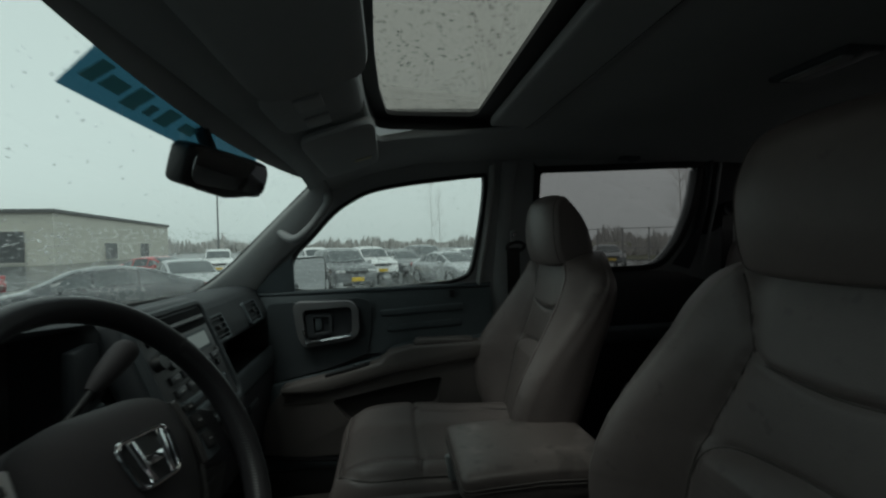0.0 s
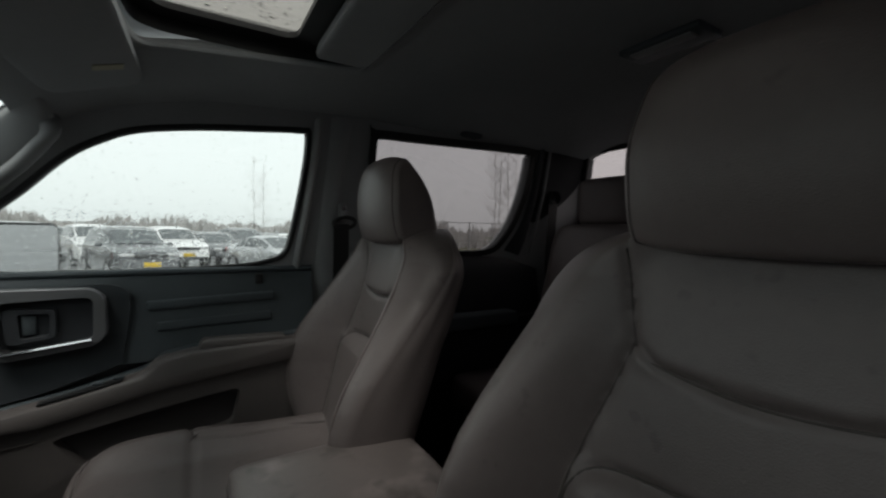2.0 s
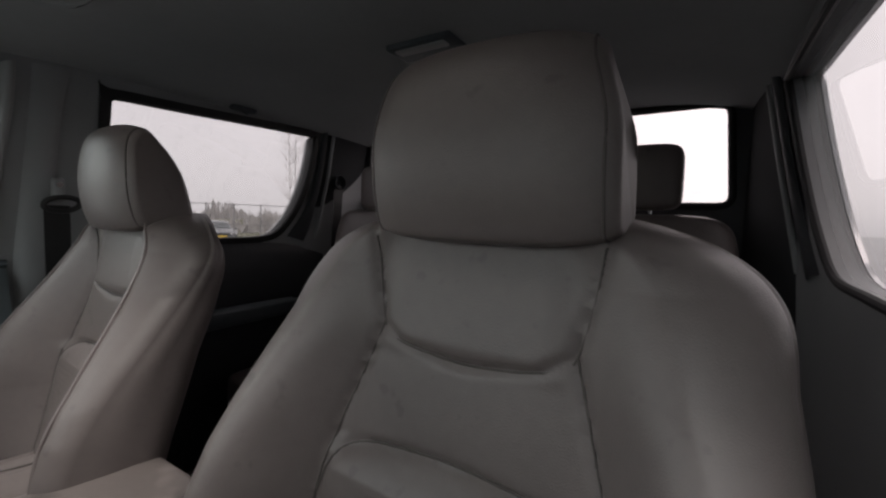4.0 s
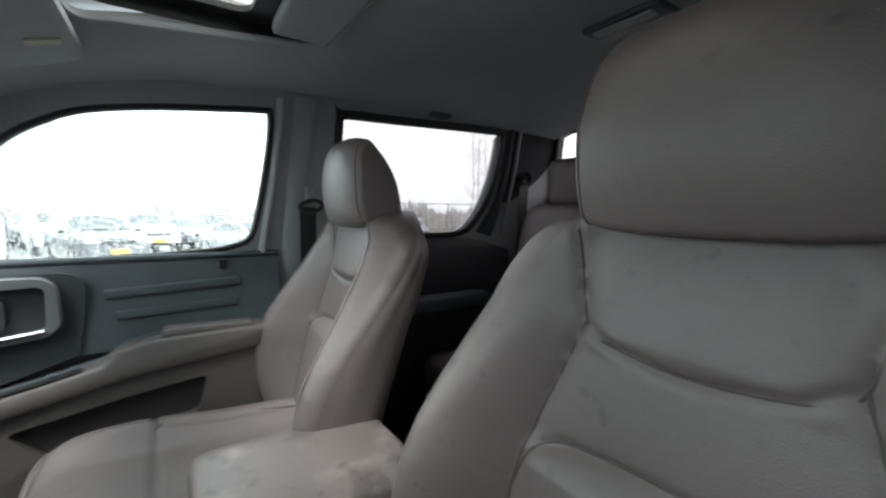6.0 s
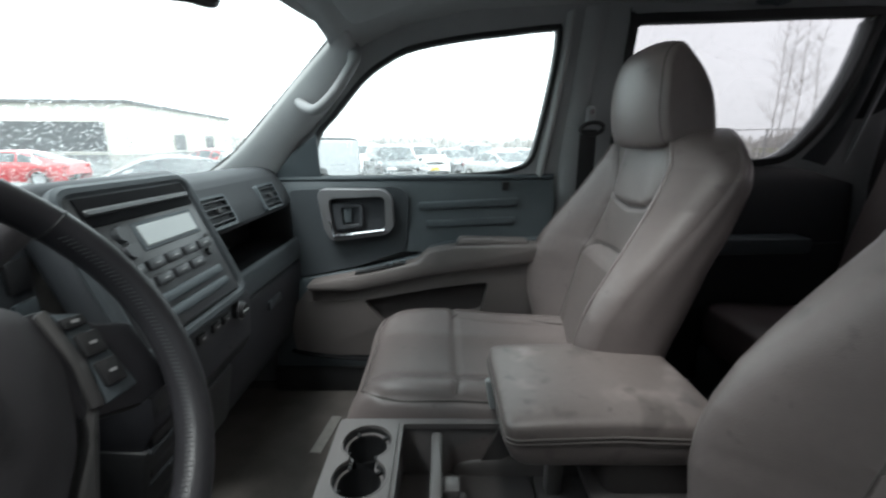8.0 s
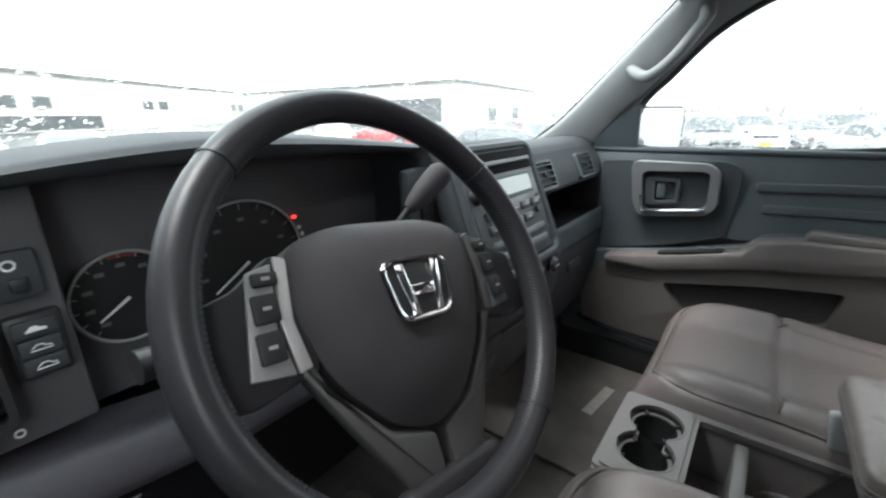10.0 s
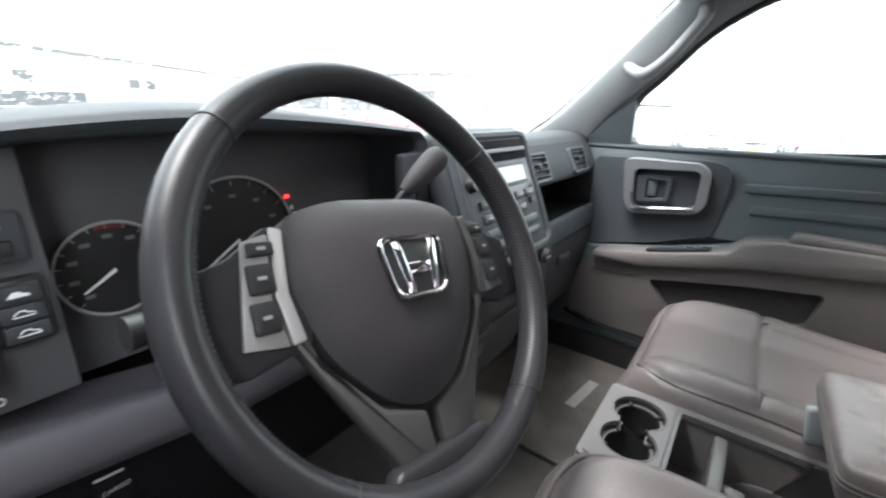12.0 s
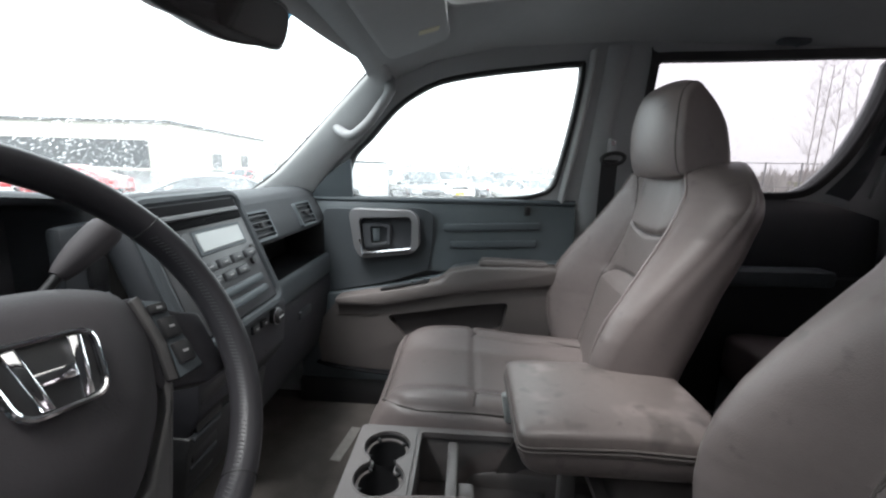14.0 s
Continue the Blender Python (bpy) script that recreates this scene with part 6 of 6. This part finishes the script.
# The van never comes into view; it is added to block side light.
CARS = [("dark", True, 6.4, 17.8, 201), ("white", True, 2.5, 22.5, 198), ("dark", False, -1.7, 24, 199), ("silver", False, -8.4, 18.5, 204), ("white", False, -10.6, 25, 200), ("dark", True, -5.0, 27, 198), ("white", True, 9.6, 25, 199),
        ("dark", False, 33, 13.0, 130), ("red", False, 27, 25, 250), ("silver", False, 24.5, 17, 215), ("white", True, 21, 30, 200), ("dark", False, 14, 30, 188), ("silver", False, 12, 34, 185),
        ("red", False, 45, 24, 100), ("silver", False, 52, 22, 60), ("dark", True, 60, 20, 70), ("silver", False, 69, 17, 80), ("white", False, 78, 16, 75), ("dark", False, 86, 15, 85),
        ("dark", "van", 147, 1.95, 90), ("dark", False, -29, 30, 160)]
LABELS = {"dark": "dark grey parked car, wet with rain", "silver": "silver parked car, wet with rain", "white": "white parked car, wet with rain", "red": "red parked car, wet with rain"}
made_cars = {}
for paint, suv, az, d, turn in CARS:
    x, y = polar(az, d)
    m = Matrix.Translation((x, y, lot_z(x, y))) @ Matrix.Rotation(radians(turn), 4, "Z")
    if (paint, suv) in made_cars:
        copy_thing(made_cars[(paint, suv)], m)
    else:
        c = make_car(paint, suv, "unseen dark van added alongside to block light" if suv == "van" else LABELS[paint])
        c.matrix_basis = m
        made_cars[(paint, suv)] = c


# lamp posts
def lamp_post(az, d, h):
    x, y = polar(az, d)
    p = thing("lamp_post", (x, y, -0.5), "tall dark steel car park lamp post", "lamp post", "lamp posts")
    part("pole", tube([(x, y, -0.5), (x, y, h)], [0.09, 0.05], 12), POLE, p)
    t = Vector((-math.sin(radians(az)), math.cos(radians(az)), 0))
    for s in (-1, 1):
        part("lamp_head", tube([Vector((x, y, h)) + t * s * 0.15, Vector((x, y, h + 0.05)) + t * s * 1.1], [0.05, 0.13], 8, flat=0.4), POLE, p, "flat lamp head")
    part("base", lathe([(0.0, 0.7), (0.3, 0.7), (0.3, 0.0)], Matrix.Translation((x, y, -0.5)), 16), WALL, p, "concrete base")


lamp_post(20.9, 45, 9.9)
lamp_post(57, 60, 10.4)


def bare_tree(x, y, h, seed):
    """A leafless tree: tapered trunk, limbs and many thin twigs."""
    r = random.Random(seed)
    t = thing("bare_tree", (x, y, -0.5), "tall leafless winter tree with thin branches", "tree", "bare trees")
    trunk = smooth_path([(x, y, -0.5), (x + r.uniform(-0.1, 0.1), y, h * 0.4), (x + r.uniform(-0.25, 0.25), y + 0.1, h * 0.75), (x + r.uniform(-0.3, 0.3), y, h)], 14)
    part("trunk", tube(trunk, [0.034 * (1 - k / 15) + 0.004 for k in range(15)], 8), HAZY_BARK, t)
    bms = []
    for k in range(64):
        f = r.uniform(0.18, 0.99)
        p = trunk[int(f * 14)]
        a = r.uniform(0, math.tau)
        ln = (1.15 - f) * h * r.uniform(0.08, 0.27)
        d = Vector((math.cos(a), math.sin(a), r.uniform(0.35, 1.5))).normalized()
        q = p + d * ln
        bms.append(tube([p, p.lerp(q, 0.5) + Vector((0, 0, 0.04 * ln)), q], [0.0065, 0.0045, 0.0025], 4))
        for _ in range(5):
            g = r.uniform(0.35, 1)
            b = p.lerp(q, g)
            e = Vector((r.uniform(-1, 1), r.uniform(-1, 1), r.uniform(0.3, 1.4))).normalized() * ln * r.uniform(0.25, 0.5)
            bms.append(tube([b, b + e], [0.004, 0.002], 3))
    part("crown", join(*bms), HAZY_BARK, t, "thin bare twigs")


for az, d, h, sd in ((-6.0, 60, 10.5, 1), (-7.1, 62, 9.8, 2), (-37.3, 34, 10.2, 3), (-37.9, 35, 10.6, 4), (-39.1, 36, 9.8, 5), (-40.3, 38, 9.6, 8)):
    bare_tree(*polar(az, d), h, sd)


# far brush: a ragged belt of twiggy scrub
def brush_belt(name, az0, az1, d, h0, h1, label):
    bm = bmesh.new()
    r = random.Random(int(d))
    n = int(abs(az1 - az0) * 40)
    for k in range(n):
        az = az0 + (az1 - az0) * r.random()
        x, y = polar(az, d * r.uniform(0.9, 1.15))
        env = 0.22 + 0.78 * max(0.0, min(1.0, 0.35 + 1.5 * noise.noise(Vector((az * 0.22, d, 0))) + 0.4 * noise.noise(Vector((az * 0.9, d, 3)))))
        h = r.uniform(h0, h1) * env
        w = r.uniform(0.15, 0.5) * d / 60
        lean = r.uniform(-0.3, 0.3)
        vs = [bm.verts.new((x + r.uniform(-w, w), y + r.uniform(-w, w), -0.5)) for _ in range(3)]
        tip = bm.verts.new((x + lean, y + lean, h))
        for i in range(3):
            bm.faces.new((vs[i], vs[(i + 1) % 3], tip))
    ob = part(name, bm, HAZY_BRUSH, None, smooth=False)
    return tagged(ob, label, "scrub", kind="stuff")


brush_belt("far_woods", -50, 34, 160, 2.4, 7.0, "far belt of leafless winter woods")
brush_belt("scrub", -48, -16, 48, 0.8, 2.6, "brown leafless scrub behind the car park")
verge = part("verge", grid(lambda u, v: (polar(-60 + 48 * u, 38 + 60 * v)[0], polar(-60 + 48 * u, 38 + 60 * v)[1], -0.46 + 0.9 * math.sin(v * math.pi * 0.5)), 20, 6), GRASS, None)
tagged(verge, "low brown grass bank beyond the car park", "grass bank", kind="structure")

# fence behind the car park: posts and rails
FENCE = material("galvanised_fence", (0.22, 0.22, 0.22), 0.6, metal=0.3, vary=0.1, scale=3)
fence = thing("fence", (*polar(-40, 30), -0.5), "grey steel fence of posts and rails along scrub", "fence")
fence_line = [Vector((*polar(az, 25.5 / math.cos(radians(az + 37))), -0.5)) for az in range(-58, -15, 3)]
for p in fence_line:
    part("post", tube([p, p + Vector((0, 0, 2.45))], 0.035, 8), FENCE, fence)
for p, q in zip(fence_line, fence_line[1:]):
    for h in (0.15, 1.3, 2.4):
        part("rail", tube([p + Vector((0, 0, h)), q + Vector((0, 0, h))], 0.022, 6), FENCE, fence)

# outside mirror
om = thing("side_mirror", (0.93, 0.60, 1.16), "silver outside mirror of the pickup seen through the side window", "side mirror")
OM = Matrix.Translation((1.02, 0.555, 1.232)) @ Matrix.Rotation(radians(-28), 4, "Z")
MIRROR_EDGE = rounded([(-0.115, -0.075), (0.105, -0.075), (0.105, 0.075), (-0.115, 0.075)], 0.03, 5)
b = pad((0, 0.045, 0), (0.122, 0.05, 0.082), 0.4, 0.4, 32, 16)
b.transform(OM)
part("shell", b, BODY_SILVER, om, "silver mirror shell")
part("mirror_glass", prism([OM @ Vector((a, -0.004, b)) for a, b in MIRROR_EDGE], OM.to_3x3() @ Vector((0, -0.003, 0))), MIRROR, om, "mirror glass", smooth=False)
part("rim", tube([OM @ Vector((a, -0.004, b)) for a, b in MIRROR_EDGE], 0.0045, 8, closed=True, up=(0, 1, 0)), PLASTIC_BLACK, om, "black mirror rim")
part("arm", box((0.90, 0.62, 1.185), (0.10, 0.08, 0.05), 0.015), PLASTIC_BLACK, om)
hood = part("hood", grid(lambda u, v: (-0.85 + 1.7 * u, 1.06 + 1.02 * v, 1.15 - 0.10 * v - 0.06 * v ** 6 - 0.05 * abs(2 * u - 1) ** 3), 16, 12), BODY_SILVER, None)
sol = hood.modifiers.new("thick", "SOLIDIFY")
sol.thickness, sol.offset = 0.02, -1
tagged(hood, "silver painted hood of the pickup", "hood", kind="structure")
nose = part("front_end", prism([(a, 2.10 - 0.10 * (abs(a) / 0.9) ** 3, b) for a, b in ((-0.88, 0.40), (-0.88, 0.96), (-0.5, 0.985), (0.5, 0.985), (0.88, 0.96), (0.88, 0.40))], (0, -0.16, 0), 0.03), BODY_SILVER, None)
tagged(nose, "silver front end of the pickup", "front end", kind="structure")
for q in (-1, 1):
    arch = [(1.52 + 0.43 * math.cos(a), 0.40 + 0.43 * math.sin(a)) for a in (math.pi * (1 - k / 16) for k in range(17))]
    fen = part("fender", prism([(q * 0.86, a, b) for a, b in [(0.98, 0.40)] + arch + [(2.06, 0.40), (2.06, 0.96), (1.6, 1.02), (0.98, 1.10)]], (q * 0.03, 0, 0), 0.008), BODY_SILVER, None)
    tagged(fen, "silver front fender with round wheel arch", "fender", kind="structure")
for x in (-0.80, 0.80):
    tw = thing("pickup_wheel", (x, 1.52, 0), "black road tyre on a silver alloy wheel", "wheel", "pickup wheels")
    m = Matrix.Translation((x, 1.52, 0.37)) @ Matrix.Rotation(radians(90 if x > 0 else -90), 4, "Y")
    part("rim", lathe([(0.0, 0.07), (0.07, 0.075), (0.2, 0.06), (0.24, 0.08), (0.24, 0.0)], m, 28), CAR_PAINT["silver"], tw, "silver alloy rim")
    part("tyre", lathe([(0.24, 0.08), (0.33, 0.09), (0.37, 0.05), (0.37, -0.11), (0.24, -0.12)], m, 32), TYRE, tw, "black tyre")


# ---- rain on the panes ----
DROP = bpy.data.materials.new("water_drop")
DROP.use_nodes = True
_n = DROP.node_tree.nodes
_n.remove(_n["Principled BSDF"])
_g = _n.new("ShaderNodeBsdfGlass")
_g.inputs["IOR"].default_value = 1.33
_t, _x = _n.new("ShaderNodeBsdfTransparent"), _n.new("ShaderNodeMixShader")
_x.inputs[0].default_value = 0.75
DROP.node_tree.links.new(_t.outputs[0], _x.inputs[1])
DROP.node_tree.links.new(_g.outputs[0], _x.inputs[2])
DROP.node_tree.links.new(_x.outputs[0], _n["Material Output"].inputs["Surface"])


def rain(name, label, count, place, size, seed, squash=0.32, stretch=0.3):
    """Many small domes of water: place(r) gives a point, the pane's normal and the way down."""
    r = random.Random(seed)
    verts, faces = [], []
    for _ in range(count):
        p, nrm, dn = place(r)
        s = size[0] + (size[1] - size[0]) * r.random() ** 3
        side = nrm.cross(dn).normalized()
        k = 1 + stretch * r.random()
        base = len(verts)
        a0 = r.random()
        for rad, h in ((1.0, 0.0), (0.72, 0.7)):
            for i in range(6):
                a = a0 + i * math.tau / 6
                verts.append(p + side * (s * rad * math.cos(a) * r.uniform(0.85, 1.1)) + dn * (s * k * rad * math.sin(a)) + nrm * (s * squash * h))
        verts.append(p + nrm * s * squash)
        verts.append(p.copy())
        for i in range(6):
            j = (i + 1) % 6
            faces += [(base + i, base + j, base + 6 + j, base + 6 + i), (base + 6 + i, base + 6 + j, base + 12), (base + j, base + i, base + 13)]
    me = bpy.data.meshes.new(name)
    me.from_pydata([tuple(v) for v in verts], [], faces)
    me.materials.append(DROP)
    for q in me.polygons:
        q.use_smooth = True
    ob = new(name, me)
    ob.visible_shadow = False
    return tagged(ob, label, "rain drops", kind="stuff")


def on_screen(r):
    u, v = r.uniform(-0.98, 0.98), (1 - 0.55 * r.random() ** 1.4 if r.random() < 0.955 else r.random())
    p, q, s = screen_point(u, v), screen_point(min(1, u + 0.01), v), screen_point(u, min(1, v + 0.01))
    nrm = (q - p).cross(s - p).normalized()
    if nrm.y < 0:
        nrm = -nrm
    return p + nrm * 0.003, nrm, (s - p).normalized()


def on_front_side(r):
    while True:
        y, z = r.uniform(-0.14, 0.57), 1.19 + (0.16 * r.random() ** 1.2 if r.random() < 0.85 else 0.4 * r.random())
        if z < 1.6 - 1.05 * max(0.0, y - 0.28) and (y < 0.45 or r.random() < 0.25):
            return Vector((side_x(z) + 0.027, y, z)), Vector((0.984, 0, 0.177)), Vector((0.177, 0, -0.984))


def on_rear_side(r):
    y, z = r.uniform(-0.98, -0.38), 1.25 + 0.36 * r.random() ** 1.4
    return Vector((side_x(z) + 0.027, y, z)), Vector((0.984, 0, 0.177)), Vector((0.177, 0, -0.984))


def on_roof(r):
    return Vector((r.uniform(-0.41, 0.41), r.uniform(-0.05, 0.24), 1.7575)), Vector((0, 0, 1)), Vector((0, 1, 0))


def on_back(r):
    return Vector((r.uniform(-0.62, 0.62), -1.3645, r.uniform(1.41, 1.66))), Vector((0, -1, 0)), Vector((0, 0, -1))


rain("windscreen_rain", "rain drops on the windscreen", 24000, on_screen, (0.0005, 0.0025), 11)
rain("side_window_rain", "rain drops on the front side window", 7500, on_front_side, (0.0005, 0.0021), 12, stretch=0.6)
rain("rear_side_rain", "rain drops on the rear side window", 1600, on_rear_side, (0.0007, 0.0024), 13)
rain("sunroof_rain", "rain drops on the sunroof", 1200, on_roof, (0.0012, 0.005), 14, squash=0.35)
rain("back_window_rain", "rain drops on the back window", 500, on_back, (0.001, 0.003), 15)
